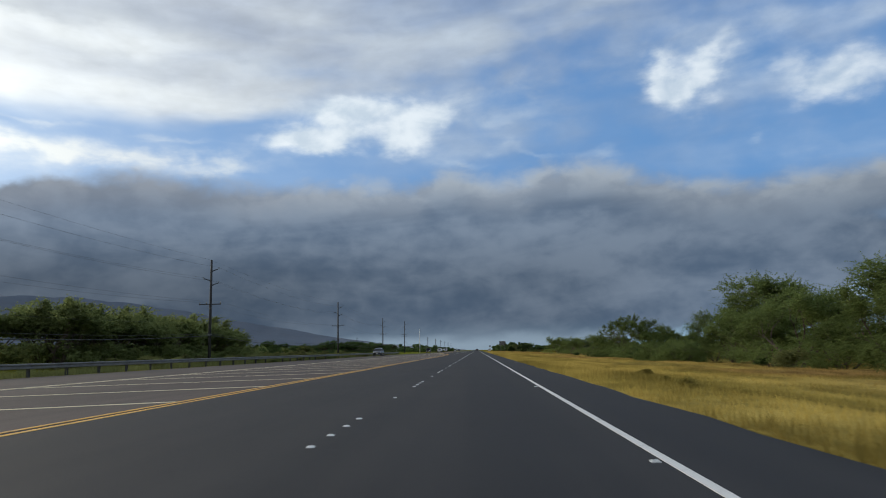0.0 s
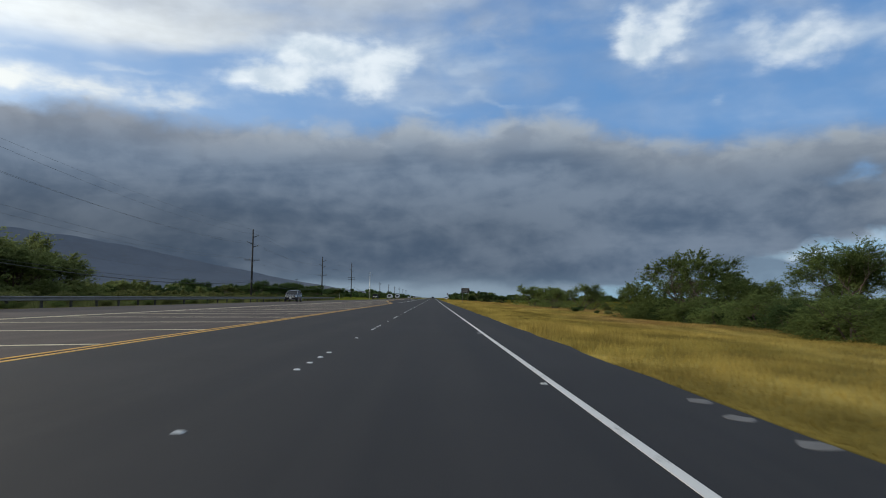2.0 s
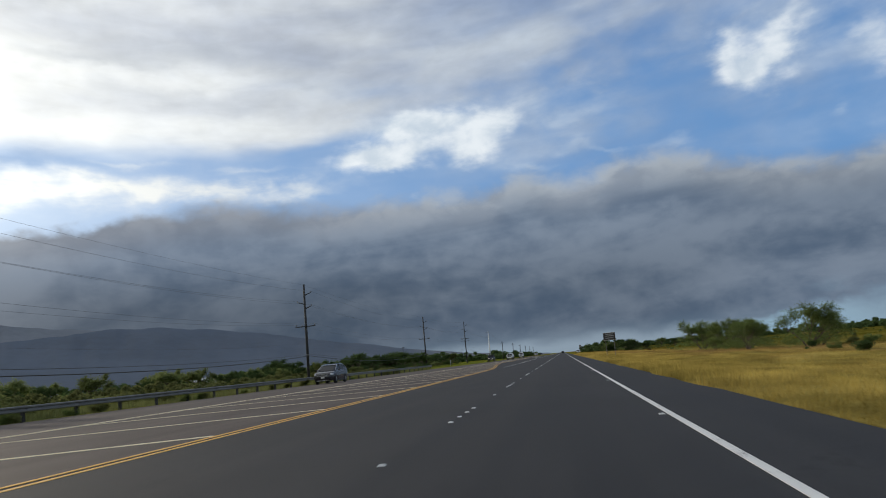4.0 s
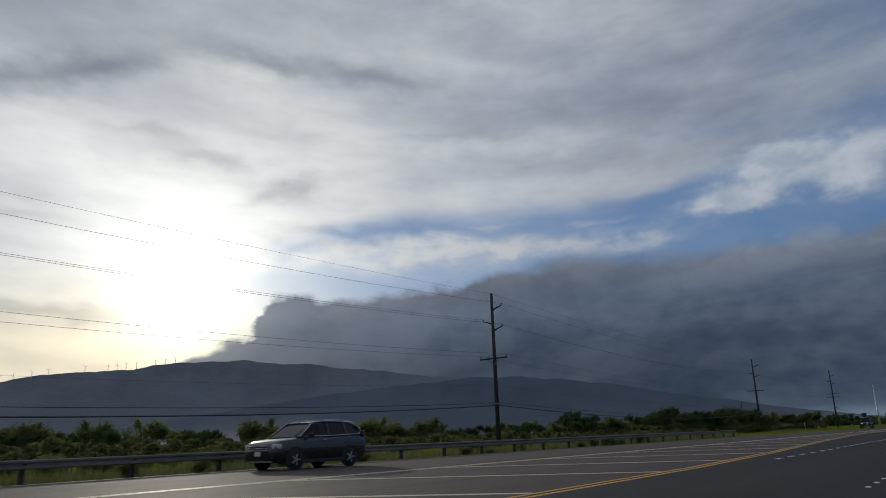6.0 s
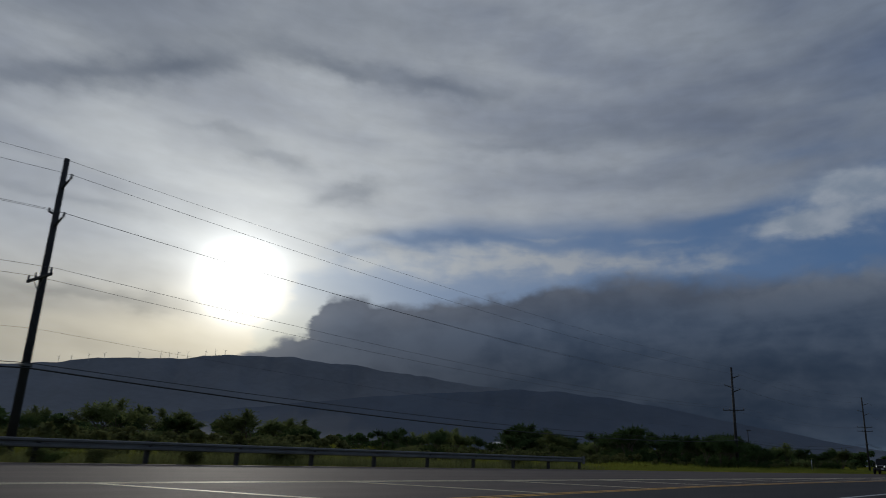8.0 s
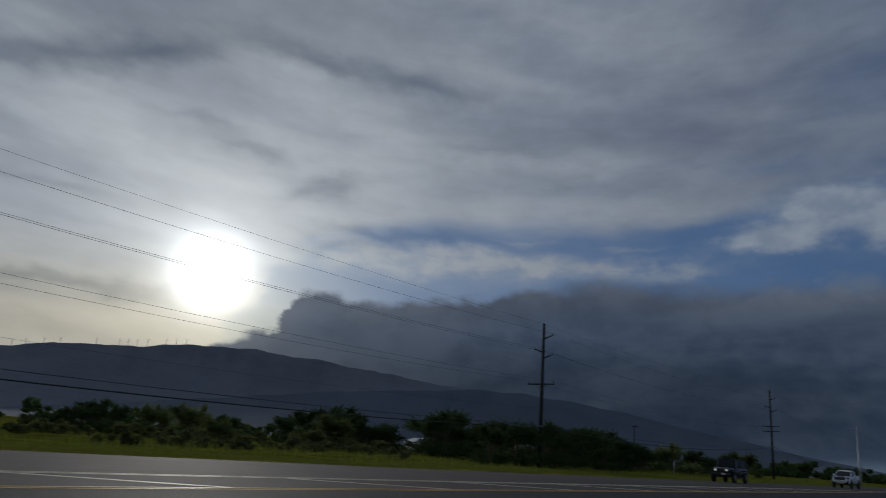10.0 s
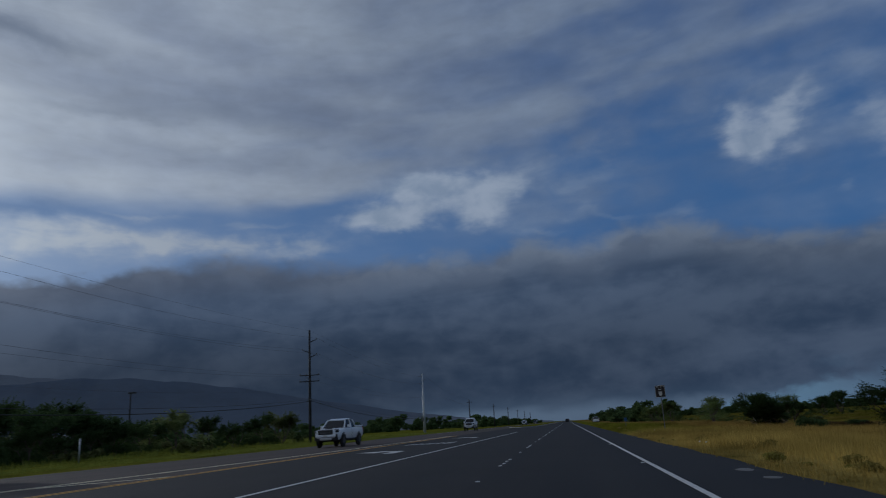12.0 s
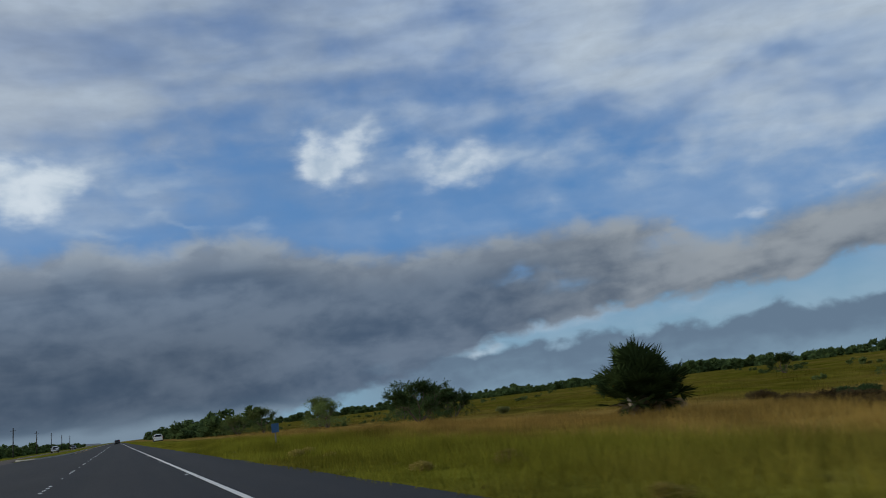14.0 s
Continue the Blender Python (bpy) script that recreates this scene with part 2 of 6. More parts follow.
    mottle = k.math("MULTIPLY_ADD", billow, 0.20, k.math("MULTIPLY_ADD", lump, 0.24, k.math("MULTIPLY_ADD", broad, 0.24, k.math("MULTIPLY", rolls, 0.42))))
    bank_tone = k.mix(depth, k.mix(k.step(lump, 0.38, 0.62), k.mix(k.step(az, 4, 24), (0.245, 0.275, 0.325), (0.18, 0.20, 0.24)), k.mix(k.step(az, 4, 24), (0.36, 0.39, 0.43), (0.25, 0.265, 0.30))), k.mix(k.step(mottle, 0.41, 0.67), (0.084, 0.120, 0.180), (0.180, 0.220, 0.284)))
    bank_tone = k.mix(k.step(saz, -24, -48, 0.0, 0.75), bank_tone, k.mix(k.step(mottle, 0.38, 0.62), (0.14, 0.165, 0.205), (0.40, 0.41, 0.42)))
    bank_tone = k.gain(bank_tone, k.math("SUBTRACT", 1.0, k.math("MULTIPLY", k.step(el, 10, 4, 0.0, 0.26), k.step(az, 4, 22))))
    # the base of the bank is darker ahead, its upper half greyer
    bank_tone = k.gain(bank_tone, k.math("ADD", 1.0, k.math("MULTIPLY", k.math("SUBTRACT", k.step(el, 5.0, 11.0), 0.6), k.step(az, -20, -4, 0.0, 0.34))))
    bank_tone = k.mix(k.math("MULTIPLY", k.step(el, 2.6, 0.3, 0.0, 0.45), k.step(az, 22, 6)), bank_tone, (0.20, 0.27, 0.34))
    slit = k.math("MULTIPLY", k.step(k.math("ADD", el, k.math("MULTIPLY", ragged, 0.7)), 1.5, 0.5), k.math("MULTIPLY", k.step(saz, 15, 9), k.step(saz, -22, -10)))
    bank_tone = k.mix(k.math("MULTIPLY", slit, 0.6), bank_tone, (0.30, 0.37, 0.44))
    low_tone = k.mix(k.step(k.math("MULTIPLY_ADD", mottle, 11.0, k.math("SUBTRACT", el, 5.5)), 0.3, 3.2), (0.25, 0.345, 0.43), (0.165, 0.225, 0.30))

    shade = total([blob(66, 33.5, 26, 3.6, 0.55), blob(72, 29.0, 9, 2.2, 0.35), blob(50, 29.4, 8, 1.0, 0.55, 0.06), blob(41, 28.3, 5, 0.9, 0.45, 0.16), blob(67, 26.6, 7, 1.6, 0.65, -0.3), blob(76, 24.0, 5, 1.2, 0.5, -0.3), blob(50, 19.8, 3.0, 0.9, 0.6, -0.25), blob(57, 22.0, 4, 0.9, 0.45, 0.1), blob(68, 9.6, 7, 0.6, 0.55), blob(61, 23.4, 4, 0.5, 0.3),
                   blob(43, 16.6, 6, 0.6, 0.75), blob(47, 15.2, 4, 0.5, 0.4, -0.12), blob(28, 25.0, 10, 1.2, 0.28, 0.04), blob(36, 24.0, 6, 0.6, 0.25), blob(27, 21.5, 8, 0.6, 0.2, 0.03), blob(72, 16.2, 6, 0.5, 0.25)])
    shade = k.math("MULTIPLY", shade, k.step(small, 0.30, 0.60, 0.65, 1.15))
    veil_tone = k.mix(k.math("MINIMUM", k.math("MULTIPLY", shade, 0.9), 0.9), veil_tone, (0.15, 0.20, 0.29))
    veil_tone = k.gain(veil_tone, k.math("SUBTRACT", 1.0, k.math("MULTIPLY", k.step(az, 32, 14, 0.0, 0.15), k.step(az, -28, -12))))
    tone = k.mix(veil, clear, veil_tone)
    tone = k.mix(k.math("MULTIPLY", lane, k.step(k.math("MULTIPLY_ADD", fine, 0.5, k.math("MULTIPLY", billow, 0.5)), 0.36, 0.60, 0.45, 0.98)), tone, k.mix(k.step(az, 8, 30), (0.50, 0.58, 0.68), (0.66, 0.68, 0.70)))
    tone = k.mix(puff, tone, puff_tone)
    # light of the sun spread by thin cloud
    halo = k.math("ADD", k.math("MULTIPLY", ring, 2.1), k.math("MULTIPLY", wide, 0.36))
    tone = k.vec("ADD", tone, k.vec("MULTIPLY", (1.0, 0.91, 0.70), k.gain((1.0, 1.0, 1.0), k.math("MULTIPLY", halo, k.math("MULTIPLY", k.math("MULTIPLY_ADD", lit, 1.0, 0.5), k.math("MULTIPLY_ADD", shade, -0.75, 1.0))))))
    warm = k.math("MULTIPLY", k.step(el, 15, 6), k.step(az, 42, 56))
    tone = k.vec("MULTIPLY", tone, k.mix(warm, (1.0, 1.0, 1.0), (1.10, 0.98, 0.76)))
    tone = k.mix(low, tone, low_tone)
    bank_tone = k.vec("ADD", bank_tone, k.vec("MULTIPLY", (1.0, 0.95, 0.86), k.gain((1.0, 1.0, 1.0), k.math("MULTIPLY", k.math("EXPONENT", k.math("DIVIDE", far, -8.0)), 0.5))))
    tone = k.mix(bank, tone, bank_tone)
    tone = k.vec("ADD", tone, k.vec("MULTIPLY", (1.0, 0.93, 0.80), k.gain((1.0, 1.0, 1.0), k.math("MULTIPLY", core, 16.0))))
    back = k.node("ShaderNodeBackground")
    k.put(tone, back.inputs["Color"])
    back.inputs["Strength"].default_value = 1.0
    tree.links.new(back.outputs[0], k.node("ShaderNodeOutputWorld").inputs["Surface"])
    world.cycles.sampling_method, world.cycles.sample_map_resolution = "MANUAL", 512


build_sky()

# ---------------- materials ----------------


def material(name, colour, rough=0.7, metal=0.0, vary=0.25, scale=3.0, fine=40.0, bump=0.2, dark=None, spec=0.5, per_object=0.0, per_island=0.0, coat=0.0):
    """A surface with variation at two scales: broad stains and fine grain."""
    m = bpy.data.materials.new(name)
    m.use_nodes = True
    k = Nodes(m.node_tree)
    bsdf = m.node_tree.nodes["Principled BSDF"]
    place = k.node("ShaderNodeTexCoord").outputs["Object"]
    broad, grain = k.noise(place, scale, 4), k.noise(place, fine, 3)
    dark = dark or tuple(c * (1 - vary) for c in colour)
    light = tuple(min(1, c * (1 + vary)) for c in colour)
    tone = k.mix(k.step(k.math("MULTIPLY_ADD", grain, 0.45, k.math("MULTIPLY", broad, 0.55)), 0.3, 0.7), dark, light)
    if per_object:
        r = k.node("ShaderNodeObjectInfo").outputs["Random"]
        tone = k.gain(tone, k.math("MULTIPLY_ADD", r, per_object, 1 - per_object / 2))
    if per_island:
        r = k.node("ShaderNodeNewGeometry").outputs["Random Per Island"]
        tone = k.gain(tone, k.math("MULTIPLY_ADD", r, per_island, 1 - per_island / 2))
    k.put(tone, bsdf.inputs["Base Color"])
    k.put(k.math("MULTIPLY_ADD", grain, 0.2, rough - 0.1, clamp=True), bsdf.inputs["Roughness"])
    bsdf.inputs["Metallic"].default_value, bsdf.inputs["Specular IOR Level"].default_value = metal, spec
    bsdf.inputs["Coat Weight"].default_value = coat
    if bump:
        b = k.node("ShaderNodeBump")
        b.inputs["Strength"].default_value, b.inputs["Distance"].default_value = bump, 0.01
        k.put(grain, b.inputs["Height"])
        k.tree.links.new(b.outputs[0], bsdf.inputs["Normal"])
    return m


def leaf_material(name, colour, thin=0.35, spread=0.5, warm=None):
    """Leaves: light passes through, each leaf has a tone of its own."""
    m = bpy.data.materials.new(name)
    m.use_nodes = True
    k = Nodes(m.node_tree)
    m.node_tree.nodes.clear()
    r = k.node("ShaderNodeNewGeometry").outputs["Random Per Island"]
    o = k.node("ShaderNodeObjectInfo").outputs["Random"]
    place = k.node("ShaderNodeTexCoord").outputs["Object"]
    patch = k.noise(place, 0.8, 3)
    dark, light = tuple(c * (1 - spread) for c in colour), tuple(c * (1 + spread) for c in (warm or colour))
    tone = k.mix(k.math("MULTIPLY_ADD", r, 0.5, k.math("MULTIPLY", patch, 0.5)), dark, light)
    tone = k.gain(tone, k.math("MULTIPLY_ADD", o, 0.5, 0.75))
    d, t, g, out = k.node("ShaderNodeBsdfDiffuse"), k.node("ShaderNodeBsdfTranslucent"), k.node("ShaderNodeMixShader"), k.node("ShaderNodeOutputMaterial")
    k.put(tone, d.inputs["Color"])
    k.put(tone, t.inputs["Color"])
    g.inputs[0].default_value = thin
    k.tree.links.new(d.outputs[0], g.inputs[1])
    k.tree.links.new(t.outputs[0], g.inputs[2])
    k.tree.links.new(g.outputs[0], out.inputs["Surface"])
    return m


def asphalt(name, colour, worn):
    """Chip-sealed asphalt: fine stone grain, long darker wheel tracks and paler worn streaks along the road, and small cracks."""
    m = bpy.data.materials.new(name)
    m.use_nodes = True
    k = Nodes(m.node_tree)
    bsdf = m.node_tree.nodes["Principled BSDF"]
    place = k.node("ShaderNodeTexCoord").outputs["Object"]
    along = k.noise(k.vec("MULTIPLY", place, (1.1, 0.02, 1)), 1.0, 5, 0.6)
    cloud = k.noise(place, 0.22, 5, 0.6)
    stone = k.noise(place, 70.0, 2)
    tone = k.mix(k.step(along, 0.35, 0.68), colour, worn)
    tone = k.gain(tone, k.math("MULTIPLY_ADD", cloud, 0.5, 0.75))
    tone = k.gain(tone, k.math("MULTIPLY_ADD", stone, 0.7, 0.65))
    vor = k.node("ShaderNodeTexVoronoi")
    vor.feature = "DISTANCE_TO_EDGE"
    k.put(k.vec("ADD", k.vec("MULTIPLY", place, (0.16, 0.05, 1)), k.gain(k.noise(place, 0.5, 4, 0.6, 0, True), 0.5)), vor.inputs["Vector"])
    vor.inputs["Scale"].default_value = 1.0
    crack = k.math("MULTIPLY", k.step(vor.outputs[0], 0.006, 0.0), k.step(cloud, 0.52, 0.6))
    tone = k.mix(k.math("MULTIPLY", crack, 0.5), tone, (0.02, 0.02, 0.02))
    k.put(tone, bsdf.inputs["Base Color"])
    k.put(k.math("MULTIPLY_ADD", along, 0.2, 0.68), bsdf.inputs["Roughness"])
    bsdf.inputs["Specular IOR Level"].default_value = 0.12
    b = k.node("ShaderNodeBump")
    b.inputs["Strength"].default_value, b.inputs["Distance"].default_value = 0.5, 0.008
    k.put(stone, b.inputs["Height"])
    k.tree.links.new(b.outputs[0], bsdf.inputs["Normal"])
    return m


def paint(name, colour):
    """Road paint, scuffed so that the asphalt shows through in places."""
    m = bpy.data.materials.new(name)
    m.use_nodes = True
    k = Nodes(m.node_tree)
    bsdf = m.node_tree.nodes["Principled BSDF"]
    place = k.node("ShaderNodeTexCoord").outputs["Object"]
    worn = k.math("MULTIPLY_ADD", k.noise(place, 1.3, 5, 0.65), 0.6, k.math("MULTIPLY", k.noise(place, 26.0, 3), 0.4))
    tone = k.mix(k.step(worn, 0.32, 0.47), (0.16, 0.145, 0.125), colour)
    k.put(tone, bsdf.inputs["Base Color"])
    bsdf.inputs["Roughness"].default_value, bsdf.inputs["Specular IOR Level"].default_value = 0.6, 0.3
    return m


def turf(k, place):
    """Tone of the grassland: golden by the road, olive and greener in patches and further off, reddish where the seed heads stand."""
    gx, gy, _ = k.split(place)
    big, mid = k.noise(place, 0.03, 5, 0.6), k.noise(k.vec("MULTIPLY", place, (1.0, 0.35, 0)), 0.22, 4, 0.55)
    strip_ = k.math("MULTIPLY", k.step(k.math("ADD", gx, k.math("MULTIPLY_ADD", big, 14.0, k.math("MULTIPLY_ADD", mid, 10.0, -12.0))), 16.0, 6.5), k.step(gy, 314, 342))
    edge = k.math("ADD", k.step(gx, 21.0, 44.0, 0.0, 0.78), k.math("ADD", k.step(gx, -15.0, -30.0), k.math("MULTIPLY", strip_, 0.98)))
    wet = k.math("ADD", edge, k.math("MULTIPLY_ADD", big, 1.2, k.math("MULTIPLY_ADD", mid, 1.1, -1.22)))
    dry = k.mix(k.step(mid, 0.36, 0.64), (0.315, 0.245, 0.064), (0.40, 0.30, 0.084))
    dry = k.mix(k.math("MULTIPLY", k.step(big, 0.42, 0.58), k.step(gx, 8.0, 14.0)), dry, (0.30, 0.195, 0.07))
    dry = k.mix(k.step(gy, 230, 320, 0.0, 0.75), dry, (0.40, 0.285, 0.074))
    dry = k.mix(k.step(gy, 326, 350, 0.0, 0.85), dry, (0.235, 0.155, 0.042))
    tuft = k.noise(k.vec("MULTIPLY", place, (1.0, 0.6, 0)), 0.75, 4, 0.6)
    tone = k.mix(k.math("MULTIPLY", k.step(wet, 0.05, 0.95), 0.9), dry, k.mix(k.step(gx, 14.0, 28.0), (0.150, 0.158, 0.016), (0.086, 0.090, 0.006)))
    brush = k.noise(k.vec("MULTIPLY", place, (0.5, 0.16, 0)), 0.9, 3, 0.5)
    tone = k.gain(tone, k.step(brush, 0.34, 0.62, 0.74, 1.16))
    return k.gain(tone, k.step(k.math("MULTIPLY_ADD", tuft, 0.7, k.math("MULTIPLY", mid, 0.3)), 0.34, 0.62, 0.70, 1.22))


def ground_material():
    """Dry golden verge by the road, greener land beyond."""
    m = bpy.data.materials.new("dry_grassland")
    m.use_nodes = True
    k = Nodes(m.node_tree)
    bsdf = m.node_tree.nodes["Principled BSDF"]
    place = k.node("ShaderNodeTexCoord").outputs["Object"]
    fine = k.noise(place, 9.0, 4, 0.6)
    tone = k.gain(turf(k, place), k.math("MULTIPLY_ADD", fine, 0.5, 0.50))
    k.put(tone, bsdf.inputs["Base Color"])
    bsdf.inputs["Roughness"].default_value, bsdf.inputs["Specular IOR Level"].default_value = 1.0, 0.0
    b = k.node("ShaderNodeBump")
    b.inputs["Strength"].default_value, b.inputs["Distance"].default_value = 0.5, 0.06
    k.put(fine, b.inputs["Height"])
    k.tree.links.new(b.outputs[0], bsdf.inputs["Normal"])
    return m


def grass_material():
    """Grass blades that take the tone of the land that they stand on."""
    m = bpy.data.materials.new("grass_blades")
    m.use_nodes = True
    k = Nodes(m.node_tree)
    m.node_tree.nodes.clear()
    r = k.node("ShaderNodeNewGeometry").outputs["Random Per Island"]
    tone = k.gain(turf(k, k.node("ShaderNodeTexCoord").outputs["Object"]), k.math("MULTIPLY_ADD", r, 0.2, 0.92))
    d, t, g, out = k.node("ShaderNodeBsdfDiffuse"), k.node("ShaderNodeBsdfTranslucent"), k.node("ShaderNodeMixShader"), k.node("ShaderNodeOutputMaterial")
    k.put(tone, d.inputs["Color"])
    k.put(tone, t.inputs["Color"])
    g.inputs[0].default_value = 0.5
    k.tree.links.new(d.outputs[0], g.inputs[1])
    k.tree.links.new(t.outputs[0], g.inputs[2])
    k.tree.links.new(g.outputs[0], out.inputs["Surface"])
    return m


M_GROUND = ground_material()
M_ASPHALT = asphalt("asphalt", (0.026, 0.026, 0.028), (0.039, 0.038, 0.039))
M_OLD = asphalt("old_asphalt", (0.066, 0.052, 0.046), (0.098, 0.078, 0.069))
M_WHITE = paint("white_road_paint", (0.62, 0.61, 0.58))
M_CREAM = paint("faded_road_paint", (0.74, 0.64, 0.42))
M_YELLOW = paint("yellow_road_paint", (0.68, 0.36, 0.045))
M_BUTTON = material("white_ceramic", (0.62, 0.62, 0.60), 0.45, vary=0.15)
M_REFLECTOR = material("grey_reflector_plastic", (0.50, 0.50, 0.48), 0.4, vary=0.2)
M_WOOD = material("weathered_pole_wood", (0.030, 0.029, 0.030), 0.85, vary=0.35, scale=1.5, fine=18)
M_GREY_POLE = material("pale_galvanised_steel", (0.42, 0.44, 0.45), 0.5, 0.5, vary=0.15)
M_STEEL = material("galvanised_steel", (0.15, 0.15, 0.148), 0.6, 0.4, vary=0.25, scale=1.2)
M_WIRE = material("black_cable", (0.025, 0.025, 0.025), 0.6, vary=0.1, bump=0)
M_BARE_WIRE = material("bare_aluminium_wire", (0.10, 0.10, 0.105), 0.5, 0.3, vary=0.1, bump=0)
M_INSULATOR = material("grey_porcelain", (0.16, 0.15, 0.15), 0.3, vary=0.1)
M_BARK = material("tree_bark", (0.10, 0.075, 0.055), 0.9, vary=0.4, scale=2, fine=25, bump=0.6)
M_DARK_BARK = material("dark_thorn_bark", (0.045, 0.036, 0.028), 0.9, vary=0.4, scale=2, fine=25, bump=0.6)
M_LEAF = leaf_material("green_leaves", (0.118, 0.168, 0.060), 0.6, 0.45, (0.150, 0.185, 0.060))
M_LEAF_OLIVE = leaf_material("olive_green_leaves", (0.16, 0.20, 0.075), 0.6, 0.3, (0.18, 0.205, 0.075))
M_LEAF_DARK = leaf_material("dark_green_leaves", (0.070, 0.105, 0.040), 0.45, 0.5)
M_LEAF_THORN = leaf_material("thorn_tree_leaves", (0.045, 0.068, 0.028), 0.35, 0.45)
M_BUSH = leaf_material("grey_green_shrub_leaves", (0.118, 0.142, 0.058), 0.4, 0.45, (0.16, 0.165, 0.062))
M_PALM = leaf_material("palm_leaves", (0.040, 0.062, 0.022), 0.2, 0.5)
M_GRASS = grass_material()
M_GRASS_GREEN = leaf_material("green_grass_blades", (0.125, 0.158, 0.028), 0.55, 0.3, (0.165, 0.180, 0.036))
M_DEAD = leaf_material("dead_palm_leaves", (0.20, 0.155, 0.10), 0.2, 0.3)
M_DEAD_WOOD = material("bleached_dead_wood", (0.34, 0.29, 0.22), 0.85, vary=0.3, scale=6, fine=40)
M_WEED = leaf_material("olive_weed_leaves", (0.23, 0.195, 0.052), 0.45, 0.3, (0.27, 0.215, 0.06))
M_WEED_GREEN = leaf_material("dark_olive_weed_leaves", (0.185, 0.178, 0.040), 0.4, 0.35, (0.23, 0.20, 0.05))
M_BROWN_BUSH = leaf_material("brown_dry_shrub_leaves", (0.060, 0.045, 0.025), 0.25, 0.45, (0.085, 0.062, 0.030))
# aerial haze is mixed into both hillside colours, more of it on the ridge
M_HAZY_SPUR = material("blue_haze_hillside", (0.066, 0.084, 0.116), 0.95, vary=0.16, scale=0.003, fine=0.03, bump=0)
M_HAZY_RIDGE = material("pale_haze_hillside", (0.128, 0.141, 0.162), 0.95, vary=0.16, scale=0.002, fine=0.02, bump=0)
M_TYRE = material("tyre_rubber", (0.02, 0.02, 0.02), 0.85, vary=0.2)
M_RIM = material("alloy_rim", (0.45, 0.46, 0.47), 0.3, 0.8, vary=0.1, bump=0)
M_GLASS = material("tinted_car_glass", (0.006, 0.008, 0.011), 0.10, vary=0.1, bump=0, spec=0.22)
M_PLASTIC = material("black_plastic_trim", (0.018, 0.018, 0.019), 0.55, vary=0.2)
M_LAMP_GLASS = material("clear_lamp_glass", (0.55, 0.56, 0.58), 0.12, vary=0.1, bump=0)
M_CHROME = material("chrome", (0.62, 0.63, 0.65), 0.15, 0.95, vary=0.05, bump=0)
M_BROWN = material("brown_sign_sheeting", (0.024, 0.013, 0.012), 0.5, vary=0.15)
M_SIGN_WHITE = material("white_sign_sheeting", (0.58, 0.56, 0.52), 0.5, vary=0.08)
M_SIGN_DARK = material("dark_sign_sheeting", (0.030, 0.024, 0.022), 0.5, vary=0.15)
M_SIGN_BACK = material("bare_aluminium_sheet", (0.32, 0.33, 0.34), 0.45, 0.6, vary=0.1)
M_BLUE = material("blue_sign_sheeting", (0.03, 0.09, 0.20), 0.5, vary=0.1)
M_ROOF = material("pale_metal_roof", (0.30, 0.31, 0.32), 0.5, 0.2, vary=0.15)
M_WALL = material("painted_house_wall", (0.42, 0.40, 0.36), 0.8, vary=0.12)
M_KERB = material("pale_concrete", (0.34, 0.33, 0.31), 0.85, vary=0.2, scale=2)
M_SCRAPE = material("scraped_asphalt", (0.13, 0.125, 0.12), 0.85, vary=0.3, fine=60)
M_LITTER = material("white_litter", (0.65, 0.65, 0.62), 0.6, vary=0.1)


def glow_material(name, colour, strength):
    m = bpy.data.materials.new(name)
    m.use_nodes = True
    b = m.node_tree.nodes["Principled BSDF"]
    b.inputs["Base Color"].default_value = (0.6, 0.6, 0.6, 1)
    b.inputs["Emission Color"].default_value, b.inputs["Emission Strength"].default_value = (*colour, 1), strength
    return m


M_HEADLIGHT = glow_material("lit_headlight", (1.0, 0.93, 0.75), 1.0)

# ---------------- building helpers ----------------


def thing(name, label, category, at=(0, 0, 0), turn=0.0, group="", kind="", size=(1, 1, 1)):
    e = new(name)
    e.empty_display_size = 0.2
    e.matrix_world = pose(*at, 0, 0, turn) @ Matrix.Diagonal((*size, 1))
    return tagged(e, label, category, group, kind)


def smooth(me):
    me.shade_smooth()


def part(name, bm, mat, parent=None, label="", soft=False):
    """Links a bmesh as one mesh object under a thing or under a part."""
    me = bpy.data.meshes.new(name)
    bm.to_mesh(me)
    bm.free()
    me.materials.append(mat)
    if soft:
        smooth(me)
    ob = new(name, me)
    ob.parent = parent
    if label:
        tagged(ob, label)
    return ob


def sheet(name, verts, faces, mat, parent=None, label="", soft=False):
    """Links arrays of vertices (n, 3) and faces (m, 3 or 4) as one mesh object."""
    me = bpy.data.meshes.new(name)
    verts, faces = np.asarray(verts, float), np.asarray(faces, int)
    me.vertices.add(len(verts))
    me.vertices.foreach_set("co", verts.ravel())
    me.loops.add(faces.size)
    me.loops.foreach_set("vertex_index", faces.ravel())
    me.polygons.add(len(faces))
    me.polygons.foreach_set("loop_start", np.arange(len(faces)) * faces.shape[1])
    me.update(calc_edges=True)
    me.materials.append(mat)
    if soft:
        smooth(me)
    ob = new(name, me)
    ob.parent = parent
    if label:
        tagged(ob, label)
    return ob


def box(sx, sy, sz, at=(0, 0, 0), bevel=0.0, turn=None, bm=None):
    """A box centred at a place, with softened edges."""
    b = bmesh.new()
    bmesh.ops.create_cube(b, size=1.0)
    bmesh.ops.scale(b, vec=(sx, sy, sz), verts=b.verts)
    if bevel:
        bmesh.ops.bevel(b, geom=b.edges[:], offset=bevel, segments=2, affect="EDGES", profile=0.6)
    m = Matrix.Translation(at) @ (turn or Matrix.Identity(4))
    bmesh.ops.transform(b, matrix=m, verts=b.verts)
    return merged(bm, b)


